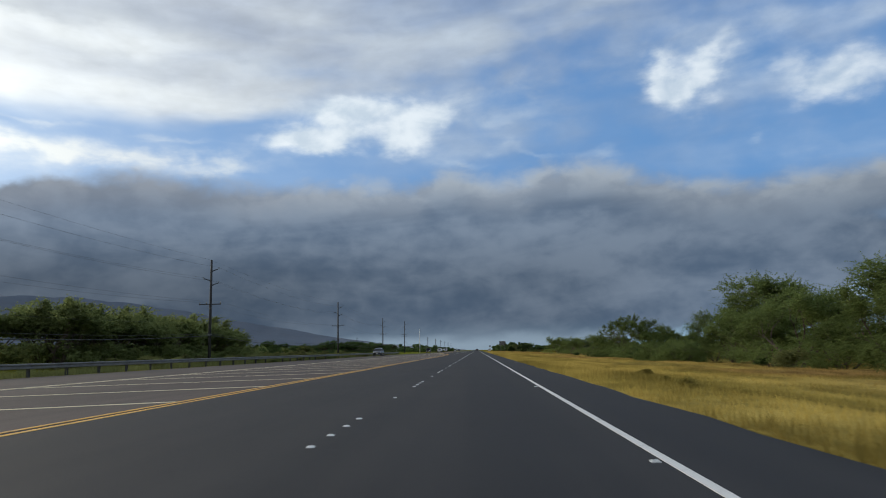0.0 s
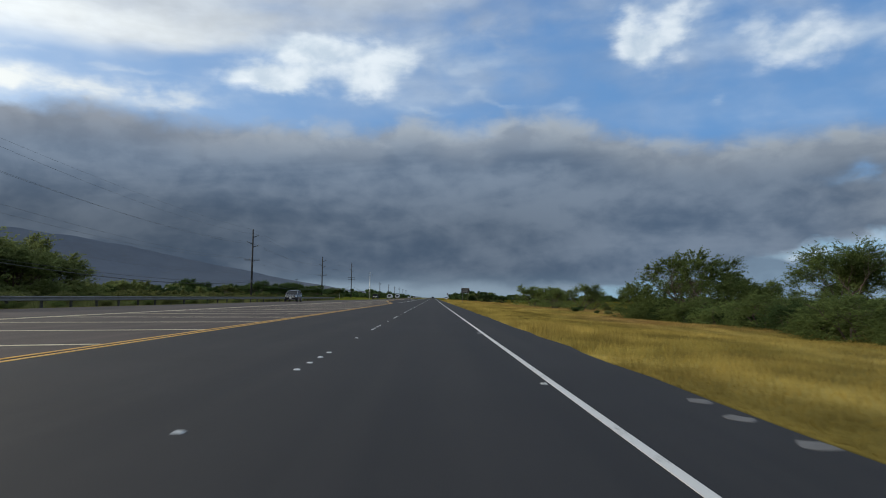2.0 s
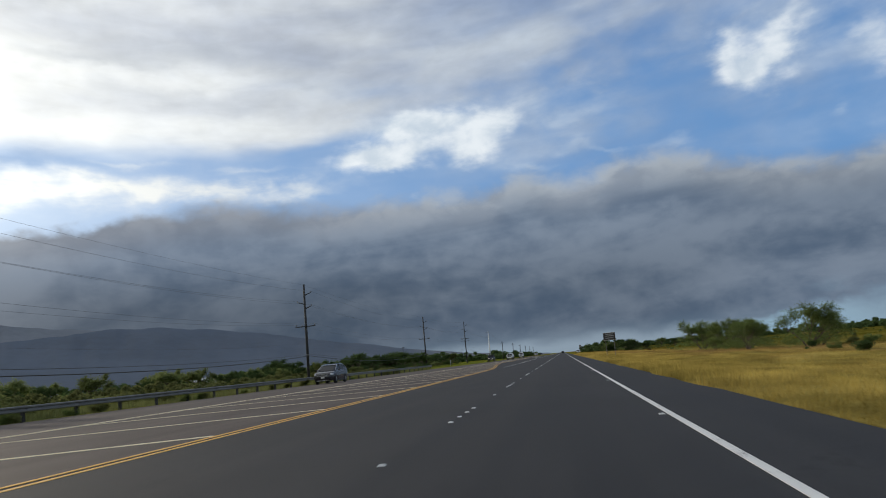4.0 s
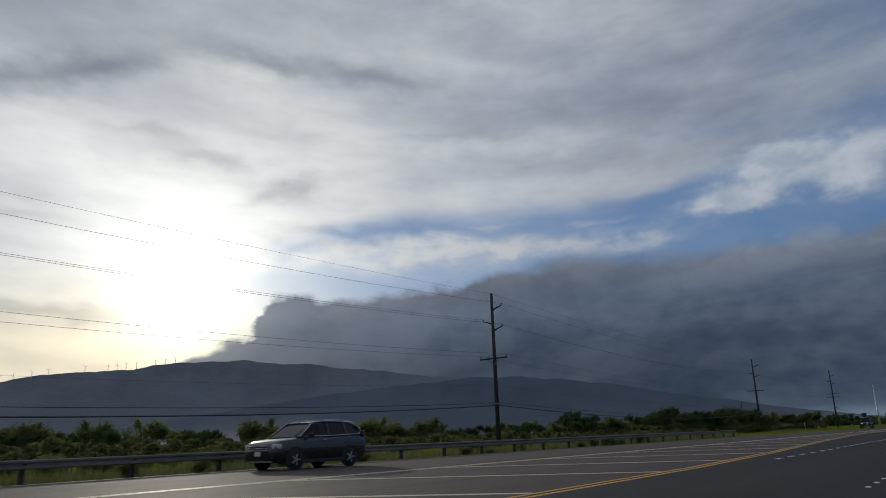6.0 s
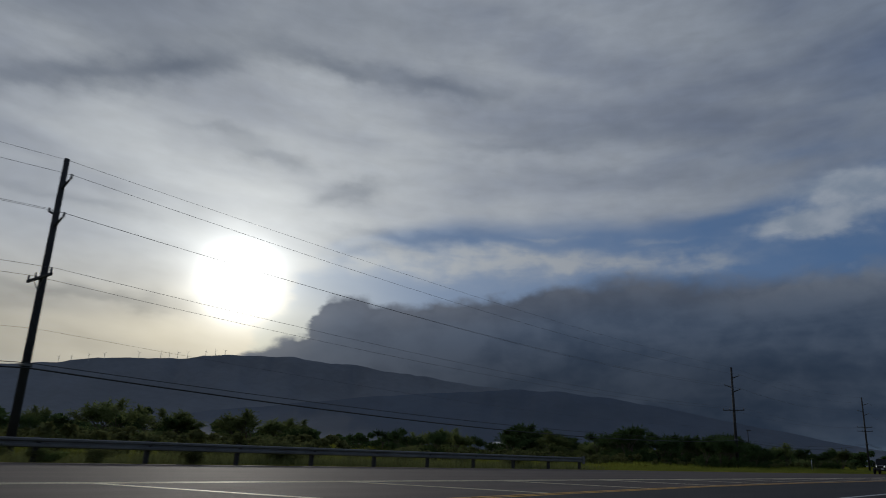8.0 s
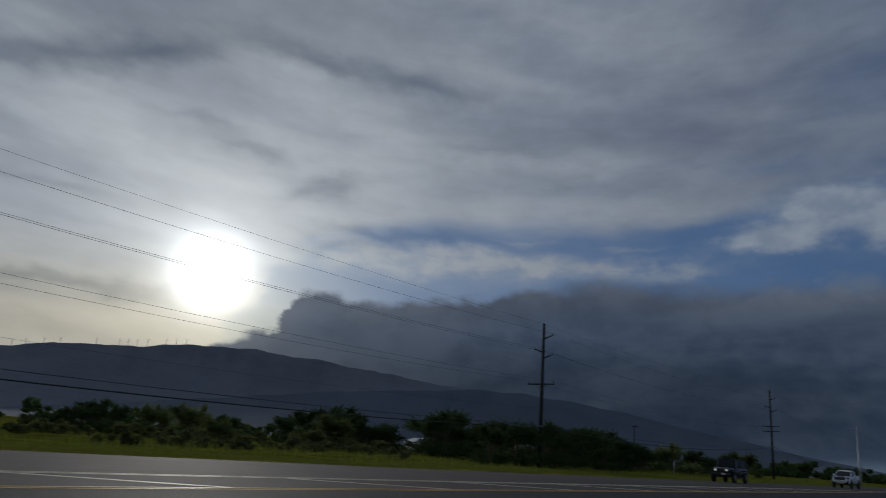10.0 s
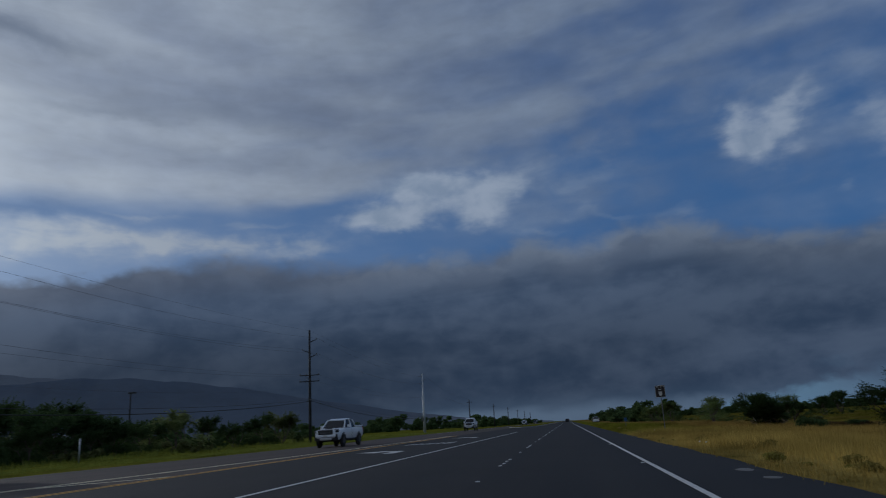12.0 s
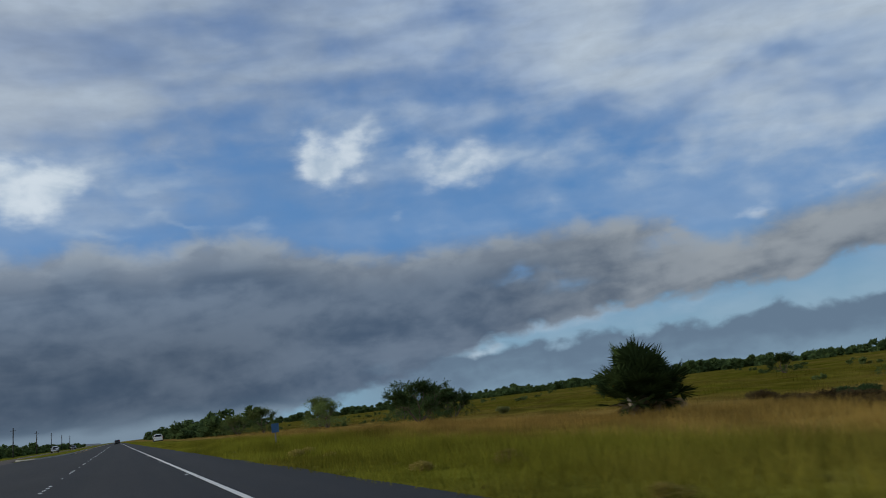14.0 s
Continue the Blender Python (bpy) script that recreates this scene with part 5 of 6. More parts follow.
def leaf_cloud(rng, centres, radii, count, size, flat=0.6, droop=0.0):
    """Small four-cornered leaves scattered in clumps; every leaf lies its own way."""
    centres, radii = np.asarray(centres, float), np.asarray(radii, float)
    w = radii ** 2
    pick = rng.choice(len(centres), count, p=w / w.sum())
    d = rng.normal(size=(count, 3))
    d /= np.linalg.norm(d, axis=1, keepdims=True)
    r = radii[pick, None] * rng.uniform(0.25, 1.0, (count, 1)) ** 0.6
    c = centres[pick] + d * r * (1, 1, flat)
    a = rng.normal(size=(count, 3)) + (0, 0, 0)
    a[:, 2] *= 0.6
    a /= np.linalg.norm(a, axis=1, keepdims=True)
    b = np.cross(a, rng.normal(size=(count, 3)))
    b /= np.linalg.norm(b, axis=1, keepdims=True) + 1e-9
    s = size * rng.uniform(0.5, 1.35, (count, 1))
    a, b = a * s, b * s * 0.5
    v = np.stack([c - a, c - b * 0.9 + a * 0.1, c + a, c + b * 0.9 + a * 0.1], 1).reshape(-1, 3)
    return v, np.arange(count * 4).reshape(-1, 4)


def limbs(rng, height, spread, trunks, levels, lean=0.35):
    """Forking limbs: line points with radii, and the tips where leaves sit."""
    lines, tips = [], []

    def grow(p, d, length, r, level):
        pts, rad = [p], [r]
        n = 4
        for i in range(n):
            d = (d + Vector(rng.normal(size=3)) * 0.16 + Vector((0, 0, 0.06))).normalized()
            p = p + d * (length / n)
            pts.append(p)
            rad.append(r * (1 - 0.45 * (i + 1) / n))
        lines.append((pts, rad))
        if level == 0:
            tips.append(p)
            tips.append(pts[-2])
            return
        for i in range(3 if level > 1 else 4):
            side = Vector((rng.normal(), rng.normal(), rng.uniform(-0.1, 0.5)))
            nd = (d * 0.75 + side * 0.55).normalized()
            grow(pts[-1] if i < 2 else pts[-2], nd, length * rng.uniform(0.55, 0.8), rad[-1] * 0.75, level - 1)

    for i in range(trunks):
        a = 6.2832 * i / trunks + rng.uniform(0, 1)
        d = Vector((math.cos(a) * lean * spread, math.sin(a) * lean * spread, 1)).normalized()
        grow(Vector((math.cos(a) * 0.15, math.sin(a) * 0.15, -0.2)), d, height * 0.42, height * 0.022, levels)
    return lines, tips


def spray_cloud(rng, tips, middle, count, reach, size, flat=0.35, per=22):
    """Feathery sprays: from every tip thin twigs spread outwards and sag, with small leaves in two rows along each."""
    tips = np.asarray(tips, float)
    n = count // per
    pick = rng.integers(0, len(tips), n)
    out = tips[pick] - np.asarray(middle)
    out[:, 2] *= flat
    out /= np.linalg.norm(out, axis=1, keepdims=True) + 1e-9
    d = out * 0.8 + rng.normal(size=(n, 3)) * (0.6, 0.6, 0.6 * flat) + (0, 0, 0.18)
    d /= np.linalg.norm(d, axis=1, keepdims=True)
    length = reach * rng.uniform(0.45, 1.25, n)
    along = rng.uniform(0.05, 1.0, (n, per))
    side = np.cross(d, (0, 0, 1.0))
    side /= np.linalg.norm(side, axis=1, keepdims=True) + 1e-9
    hand = rng.choice((-1.0, 1.0), (n, per))
    c = tips[pick][:, None] + rng.normal(size=(n, 1, 3)) * reach * 0.16 + d[:, None] * (length[:, None] * along)[..., None]
    c[..., 2] -= 0.22 * length[:, None] * along ** 2
    la = d[:, None] * 0.7 + side[:, None] * hand[..., None] * 0.8 + rng.normal(size=(n, per, 3)) * 0.35
    la /= np.linalg.norm(la, axis=2, keepdims=True)
    lb = np.cross(la, rng.normal(size=(n, per, 3)) * 0.5 + (0, 0, 1))
    lb /= np.linalg.norm(lb, axis=2, keepdims=True) + 1e-9
    sz = size * rng.uniform(0.6, 1.3, (n, per, 1)) * (1.15 - 0.5 * along[..., None])
    c = (c + la * sz).reshape(-1, 3)
    la, lb = (la * sz).reshape(-1, 3), (lb * sz * 0.42).reshape(-1, 3)
    v = np.stack([c - la, c - lb, c + la, c + lb], 1).reshape(-1, 3)
    return v, np.arange(len(v)).reshape(-1, 4)


def tree(seed, height, spread, trunks, leaves, size, clump, mat, label, category="tree", name="tree", levels=2, flat=0.6, skirt=0, spray=0.0, lean=0.35, bark=None, hem=1.0, dome=0.0):
    rng = np.random.default_rng(seed)
    t = thing(name, label, category)
    lines, tips = limbs(rng, height, spread, trunks, levels, lean)
    top = max(p.z for p in tips)
    k = (height - clump * 0.5) / top
    b = bmesh.new()
    for pts, rad in lines:
        tube([p * k for p in pts], rad, 5, b, cap=False)
    part("trunk", b, bark or M_BARK, t, soft=True)
    centres = [tuple(p * k) for p in tips]
    for _ in range(skirt):
        a, q = rng.uniform(0, 6.28), rng.uniform(0.4, 1.0) * height * 0.5 * spread * hem
        centres.append((math.cos(a) * q, math.sin(a) * q, rng.uniform(0.1, 0.35) * height))
    if dome:
        count = 260
        a, u = rng.uniform(0, 6.283, count), rng.uniform(0.03, 1.0, count)
        q = np.sqrt(1 - u ** 2) * rng.uniform(0.72, 0.98, count) * (1 + 0.10 * np.sin(3 * a + seed) + 0.07 * np.sin(7 * a))
        high = height - spray * 0.55
        centres = [(math.cos(i) * j * dome, math.sin(i) * j * dome, max(0.25, w * high * rng.uniform(0.86, 1.0))) for i, j, w in zip(a, q, u)]
    radii = rng.uniform(0.6, 1.2, len(centres)) * clump
    if spray:
        v, f = spray_cloud(rng, centres, (0, 0, height * 0.45), int(leaves * 0.9), spray, size, flat)
        v2, f2 = leaf_cloud(rng, [(c[0] * 0.85, c[1] * 0.85, c[2] * 0.92) for c in centres], radii * 0.6, int(leaves * 0.1), size, flat)
        v, f = np.concatenate([v, v2]), np.concatenate([f, f2 + len(v)])
    else:
        v, f = leaf_cloud(rng, centres, radii, leaves, size, flat)
    v[:, 2] = np.maximum(v[:, 2], 0.05)
    sheet("crown", v, f, mat, t)
    return t


def bush(seed, height, width, leaves, size, mat, label):
    rng = np.random.default_rng(seed)
    t = thing("bush", label, "bush")
    n = 9
    centres, radii = [], []
    for i in range(n):
        a, q = rng.uniform(0, 6.28), rng.uniform(0, 0.75) * width * 0.5
        centres.append((math.cos(a) * q, math.sin(a) * q, rng.uniform(0.25, 0.72) * height))
        radii.append(rng.uniform(0.20, 0.34) * width)
    b = bmesh.new()
    for c in centres:
        tube([(c[0] * 0.15, c[1] * 0.15, -0.1), (c[0] * 0.6, c[1] * 0.6, c[2] * 0.6), c], [0.03, 0.02, 0.01], 4, b, cap=False)
    part("stems", b, M_BARK, t)
    v, f = leaf_cloud(rng, centres, radii, leaves, size, min(1.0, 0.9 * height / width))
    v[:, 2] = np.maximum(v[:, 2], 0.03)
    sheet("leaves", v, f, mat, t)
    return t


def place_all(kinds, spots, seed, group):
    """Stands copies of a few kinds at the given (x, y, height) spots; the first of each kind is used itself."""
    rng = random.Random(seed)
    used = set()
    for i, (px, py, h, *which) in enumerate(spots):
        q = which[0] if which else rng.randrange(len(kinds))
        ob, base = kinds[q]
        s = h / base
        z = float(ground_z(px, py))
        m = pose(px, py, z - 0.03, 0, 0, rng.uniform(0, 360)) @ Matrix.Diagonal((s * rng.uniform(0.9, 1.15), s * rng.uniform(0.9, 1.15), s, 1))
        if q not in used:
            ob.matrix_basis = m
            used.add(q)
            tagged(ob, group=group)
        else:
            tagged(copy_thing(ob, m), group=group)


KIAWE = [(tree(s, 7.0, sp, tr, 46000, 0.085, 0.9, M_LEAF, "spreading green thorn tree with feathery leaves and a wide uneven crown", levels=3, flat=0.45, skirt=sk, spray=1.25), 7.0)
         for s, sp, tr, sk in ((11, 1.5, 4, 90), (12, 1.2, 3, 90), (13, 1.7, 5, 80), (14, 1.1, 3, 90))]
RIGHT_TREES = ((23, 18, 6.6), (25, 27, 7.4), (31, 34, 8.4), (24, 38, 6.0), (27, 46, 7.8), (33, 52, 8.2), (25, 57, 6.4), (26.6, 68.7, 6.4, 0), (31, 76, 6.2), (32.5, 76.5, 8.8, 3), (36, 89, 6.4), (27, 98, 3.0),
               (37, 108.5, 8.7, 0), (40, 105, 8.4, 2), (29, 126, 4.6), (27, 132, 4.6), (33, 138, 5.2), (29, 147, 4.6), (29.5, 185, 5.8), (33, 192, 4.6), (27, 203, 4.9),
               (24.5, 214, 5.6), (29, 226, 5.6), (35, 238, 5.8), (31, 252, 5.0), (40, 268, 5.5), (47, 450, 4.6), (30, 440, 4.6), (34, 460, 5.2), (27, 478, 5.0), (26, 505, 5.5))
DENSE = [(tree(s, 6.5, 1.9, 5, 42000, 0.095, 1.0, M_LEAF, "broad dense green tree with leaves down to the grass", levels=3, flat=0.6, skirt=70, spray=1.05), 6.5) for s in (15, 16)]
place_all(DENSE, ((30.5, 119, 5.6, 1), (41, 112.5, 8.2, 1), (36, 122, 4.4, 0), (25.5, 44, 6.6, 1), (25, 50, 5.6, 0), (25.5, 72, 5.7, 1), (25.5, 78, 4.4, 0), (25.5, 88.5, 3.4, 1),
                  (24, 34, 6.2, 0), (30, 60, 7.0, 1), (25, 62, 6.2, 0), (27.5, 240, 7.0, 1), (31, 246, 6.4, 0), (29, 210, 5.6, 1)), 9, "thorn trees beside the highway")
DOME = [(tree(18, 6.5, 1.7, 6, 60000, 0.095, 1.0, M_LEAF, "wide dome-shaped green tree with dense leaves down to the ground", levels=3, flat=0.55, spray=0.95, dome=6.3), 6.5)]
place_all(DOME, ((23.6, 110.0, 6.7),), 21, "thorn trees beside the highway")
BROAD = [(tree(17, 6.5, 1.9, 5, 34000, 0.11, 1.1, M_LEAF_DARK, "broad dark green tree at the edge of the field", levels=3, flat=0.6, skirt=60, spray=1.0), 6.5)]
place_all(BROAD, ((28.8, 399, 4.7), (32, 403, 4.2), (37, 425, 4.6), (53, 444, 6.2), (80, 512, 9.4), (34.5, 402.5, 4.6), (79, 395, 3.9), (45, 357, 3.2)), 12, "dark trees in the field")
place_all(KIAWE, RIGHT_TREES, 3, "thorn trees beside the highway")
THIN = tree(24, 3.75, 1.5, 5, 64000, 0.05, 0.5, M_LEAF_THORN, "lone wide thorn tree with thin dark leaves in golden grass", levels=3, flat=0.4, skirt=90, spray=0.66, lean=0.52, bark=M_DARK_BARK, hem=0.5)
THIN.matrix_basis = pose(21.9, 333.9, float(ground_z(21.9, 333.9)), 0, 0, 40) @ Matrix.Scale(1.07, 4)
SCRUB = [(bush(s, 1.6, 2.6, 3600, 0.075, m, lab), 1.6) for s, m, lab in ((31, M_BUSH, "grey-green bush growing beside the road"), (32, M_LEAF, "leafy green bush growing near the road"), (33, M_LEAF_DARK, "dark low bush in dry golden grass"))]
rs = random.Random(8)
scrub_spots = [(rs.uniform(19, 24), rs.uniform(10, 150), rs.uniform(0.8, 1.7)) for _ in range(20)] + [(rs.uniform(22, 60), rs.uniform(160, 318), rs.uniform(0.8, 1.8)) for _ in range(26)] + [(rs.uniform(34, 70), rs.uniform(318, 520), rs.uniform(0.7, 1.5)) for _ in range(22)][:7]
scrub_spots += [(rs.uniform(-36, -28), rs.uniform(-20, 228), rs.uniform(0.8, 1.7), 0) for _ in range(70)] + [(-46, 402, 2.6, 2), (-48.5, 398, 2.4, 2), (-40.5, 421, 0.8, 2)]
scrub_spots += [(15.0, 332.7, 1.75, 2), (16.1, 333.6, 1.5, 2), (22.3, 344.4, 1.35, 2), (23.7, 346.3, 1.25, 2), (-27.4, 60, 1.2, 0), (-27.2, 86, 1.1, 0), (18.5, 29, 1.6, 1)]
scrub_spots += [(rs.uniform(-26.5, -25.7), rs.uniform(82, 205), rs.uniform(0.55, 0.85), rs.choice((0, 0, 1))) for _ in range(42)]
place_all(SCRUB, scrub_spots, 5, "roadside bushes")
HEDGE = [(tree(s, 2.4, 1.9, 5, 15000, 0.075, 0.5, m, lab, category="bush", name="bush", levels=2, flat=0.6, spray=0.75, dome=2.3), 2.4) for s, m, lab in ((61, M_LEAF, "wide leafy green bush at the edge of the dry verge"), (62, M_LEAF_DARK, "dark green bush at the foot of the roadside trees"))]
place_all(HEDGE, [(19.6 + max(0.0, py - 95) * 0.14 + 0.5 * math.sin(py * 2.1), py, 2.1 + 0.6 * math.sin(py * 1.3)) for py in range(70, 128, 3)], 22, "bushes at the foot of the trees")
THICKET = [(bush(36, 0.75, 2.2, 3400, 0.05, M_BROWN_BUSH, "low brown half-dry thicket in the golden field"), 0.75)]
place_all(THICKET, [(18.2, 341.0, 0.5), (20.5, 343.4, 0.8), (22.2, 344.6, 0.9), (23.4, 346.2, 1.0), (24.6, 347.9, 0.8), (21.3, 341.6, 0.6), (26.2, 349.5, 0.9), (27.8, 352.0, 0.8), (19.2, 339.5, 0.6), (30.5, 356.0, 0.9), (17.0, 338.0, 0.55), (29.5, 346.5, 0.7)], 14, "brown thickets in the field")
WEEDS = [(bush(s_, 0.42, 0.95, 1000, 0.045, M_WEED, "olive green weed at the edge of the dry verge"), 0.42) for s_ in (37, 38)]
weed_spots = [(6.1, 26.1, 0.30), (5.5, 21.3, 0.28), (5.2, 18.2, 0.28), (5.0, 17.0, 0.26), (5.9, 33.0, 0.26)]
weed_spots += [(rs.uniform(4.6, 6.8), rs.uniform(40, 135), rs.uniform(0.16, 0.28)) for _ in range(16)] + [(rs.uniform(4.0, 5.4), rs.uniform(290, 350), rs.uniform(0.26, 0.42)) for _ in range(14)]
GREEN_WEEDS = [(bush(s_, 0.40, 0.9, 900, 0.04, M_WEED_GREEN, "dark olive weed growing at the edge of the shoulder"), 0.40) for s_ in (51, 52)]
place_all(GREEN_WEEDS, [(3.5 + 2.6 * rs.random() ** 2.0, rs.uniform(292, 362), rs.uniform(0.10, 0.24)) for _ in range(44)], 16, "weeds along the verge")
place_all(WEEDS, weed_spots, 15, "weeds along the verge")
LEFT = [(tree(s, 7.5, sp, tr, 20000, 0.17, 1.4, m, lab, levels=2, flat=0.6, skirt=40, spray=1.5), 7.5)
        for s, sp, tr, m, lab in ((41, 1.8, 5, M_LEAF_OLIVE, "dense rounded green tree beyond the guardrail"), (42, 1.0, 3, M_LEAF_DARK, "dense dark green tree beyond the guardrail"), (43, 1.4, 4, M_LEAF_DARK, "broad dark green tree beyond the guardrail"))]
rs = random.Random(8)
left_spots = [(-50 - rs.uniform(0, 14), py + rs.uniform(-2, 2), (6.3 if py < 66 else 8.5) * rs.uniform(0.92, 1.1), 0) for py in range(36, 141, 3)] + [(-49 - rs.uniform(0, 5), py, rs.uniform(6.4, 7.6), 0) for py in range(96, 142, 5)] + [(-52, 143, 5.4, 0), (-60, 147, 5.0, 0), (-52, 150, 3.6, 0)]
left_spots += [(rs.uniform(-112, -74), 150 + i * 2.6 + rs.uniform(-2, 2), rs.uniform(4.2, 5.8)) for i in range(104)]
left_spots += [(-54, 272, 3.2, 0), (-56, 284, 3.0, 0), (-43, 297, 5.4, 1), (-42, 301, 6.4, 1), (-42.5, 306, 6.9, 1), (-43.5, 310.5, 7.2, 2), (-46, 315, 6.9, 1), (-48, 320, 6.7, 1), (-51, 326, 6.9, 2), (-58, 345, 8.7, 1), (-61.4, 356.8, 10.0, 2), (-62, 351, 9.0, 1), (-66, 366, 7.9, 1),
               (-64, 338, 8.2, 1), (-66, 333, 8.7, 2), (-69, 340, 8.4, 1), (-63, 345, 8.2, 2), (-72, 337, 9.0, 1), (-66, 348, 8.4, 1), (-62, 362, 8.7, 2), (-66, 362, 9.2, 1), (-68, 356, 8.7, 2), (-64, 369, 7.2, 1), (-60, 364, 6.4, 1), (-76, 334, 7.9, 2), (-80, 330, 7.7, 1), (-85, 326, 7.9, 2), (-88, 320, 8.2, 1), (-95, 322, 8.8, 1), (-81, 320, 7.2, 2), (-78, 312, 6.7, 1),
               (-59, 368, 5.6, 1), (-57, 373, 5.4, 2), (-55, 378, 5.5, 0), (-53, 383, 5.4, 1), (-51, 388, 5.1, 2), (-49, 393, 5.4, 1), (-48, 399, 5.1, 0), (-56, 365, 5.1, 2), (-46, 404, 4.9, 1), (-45, 410, 4.6, 2), (-44, 417, 4.4, 1), (-44, 424, 4.4, 2), (-43, 431, 4.1, 1), (-43, 440, 4.1, 2),
               (-47, 331, 4.4, 1), (-49, 337, 4.1, 2), (-50, 343, 4.4, 1), (-52, 350, 4.4, 2), (-53, 356, 4.1, 1), (-98, 328, 10.2, 1), (-92, 321, 9.5, 2), (-66, 318, 9.2, 1), (-70, 324, 9.0, 1), (-73, 330, 8.7, 2), (-84, 304, 6.9, 2), (-90, 312, 7.7, 1), (-104, 336, 9.0, 1), (-70, 392, 6.9, 2), (-66, 404, 6.4, 0), (-62, 418, 6.7, 2), (-58, 432, 5.9, 0)]
left_spots = [s for s in left_spots if not (s[0] > -75 and s[1] > 400)]
left_spots = [(px, py, h * (1.2 if py > 363 and px > -75 else 0.97 if py > 290 and px > -110 else 1.12 if py < 145 else 0.95), *w) for px, py, h, *w in left_spots]
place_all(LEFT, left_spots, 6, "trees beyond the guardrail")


def fan_palm(at, height, label, trunk=0.8, seed=5, heads=((0, 0, 1.0, 34),)):
    """A fan palm: one or more crowns of stiff pleated fans on long stems; the lowest fans are withered."""
    rng = np.random.default_rng(seed)
    t = thing("fan_palm", label, "palm tree", at)
    for hx, hy, k, count in heads:
        base = Vector((hx, hy, trunk * k))
        part("trunk", tube([(hx * 0.3, hy * 0.3, -0.2), (hx * 0.7, hy * 0.7, trunk * k * 0.5), tuple(base)], [0.20, 0.17, 0.14], 8), M_BARK, t, soft=True)
        for i in range(count):
            low = i >= count * 0.84
            a = i * 2.39996 + rng.normal() * 0.2
            up = -0.5 + rng.normal() * 0.2 if low else 1.45 - 1.35 * (i / (count * 0.84)) ** 1.1 + rng.normal() * 0.14
            d = Vector((math.cos(a) * math.cos(up), math.sin(a) * math.cos(up), math.sin(up)))
            stem = (height - trunk) * k * rng.uniform(0.30, 0.60) * (0.6 if low else 1.0)
            hub = base + d * stem
            u = d.cross(Vector((0, 0, 1))).normalized()
            w = u.cross(d)
            tilt = rng.uniform(-0.5, 0.5)
            u, w = u * math.cos(tilt) + w * math.sin(tilt), w * math.cos(tilt) - u * math.sin(tilt)
            reach = (height - trunk) * k * rng.uniform(0.34, 0.46) * (0.8 if low else 1.0)
            v, f = [], []
            for j in range(23):
                g = (j - 11) / 11 * 1.75
                e = d * math.cos(g) + u * math.sin(g)
                tip = hub + e * (reach * rng.uniform(0.82, 1.05)) + w * (reach * 0.20 * (1 - abs(g) / 1.75)) - Vector((0, 0, 0.05)) * rng.uniform(0, 1.6)
                q = e.cross(w).normalized() * (reach * 0.055)
                mid = hub.lerp(tip, 0.62) + w * (0.02 if j % 2 else -0.01)
                n = len(v)
                v += [tuple(hub), tuple(mid - q), tuple(tip), tuple(mid + q)]
                f.append((n, n + 1, n + 2, n + 3))
            dead = i >= count * 0.93
            ob = sheet("frond", v, f, M_DEAD if dead else M_PALM, t, "withered brown frond" if dead else "")
            part("leaf_stem", tube([tuple(base), tuple(hub)], [0.020, 0.012], 4), M_DEAD if dead else M_PALM, ob)
    return t


palm = fan_palm((16.7, 348.7, float(ground_z(16.7, 348.7))), 2.95, "low fan palm with stiff dark fronds in golden grass", 0.75, 5, ((0.0, 0, 1.0, 50), (0.95, 0.2, 0.78, 40), (-0.65, -0.2, 0.72, 34), (0.3, -0.5, 0.6, 26)))
part("dead_stump", tube([(-0.85, -0.35, -0.1), (-0.75, -0.35, 0.35), (-0.95, -0.4, 0.72)], [0.10, 0.085, 0.05], 7), M_DEAD_WOOD, palm, "pale bare dead stem", soft=True)
fan_palm((-169.5, 271.7, -0.3), 8.2, "tall thin palm far beyond the guardrail", 5.6, 9)


def blades(rng, px, py, tall, wide, per):
    """Tufts of bent grass blades at the given places."""
    n = len(px)
    base = np.repeat(np.stack([px, py, ground_z(px, py)], 1), per, 0)
    t = np.repeat(tall, per) * rng.uniform(0.6, 1.2, n * per)
    base[:, :2] += rng.normal(0, 0.05, (n * per, 2)) * np.repeat(wide, per)[:, None] * 3
    verge = base[:, 0] > -5
    base[verge, 0] = 3.13 + np.abs(base[verge, 0] - 3.13)
    base[:, 2] = ground_z(base[:, 0], base[:, 1])
    a = rng.uniform(0, 6.2832, n * per)
    bend = rng.uniform(0.1, 0.65, n * per)
    tip = base + np.stack([np.cos(a) * bend * t, np.sin(a) * bend * t, t], 1)
    side = np.stack([-np.sin(a), np.cos(a), 0 * a], 1) * (0.005 + 0.007 * t[:, None]) * np.repeat(wide, per)[:, None]
    v = np.stack([base - side, base + side, tip], 1).reshape(-1, 3)
    return v, np.arange(len(v)).reshape(-1, 3)


def patches(rng, px, py, size):
    """Soft random patches between 0 and 1, of about that size in metres."""
    table = rng.uniform(0, 1, (64, 64))
    ax, ay = px / size, py / (size * 1.8)
    ix, iy = np.floor(ax).astype(int), np.floor(ay).astype(int)
    fx, fy = ax - ix, ay - iy
    fx, fy = fx * fx * (3 - 2 * fx), fy * fy * (3 - 2 * fy)
    a = table[ix % 64, iy % 64] * (1 - fx) + table[(ix + 1) % 64, iy % 64] * fx
    b = table[ix % 64, (iy + 1) % 64] * (1 - fx) + table[(ix + 1) % 64, (iy + 1) % 64] * fx
    return a * (1 - fy) + b * fy


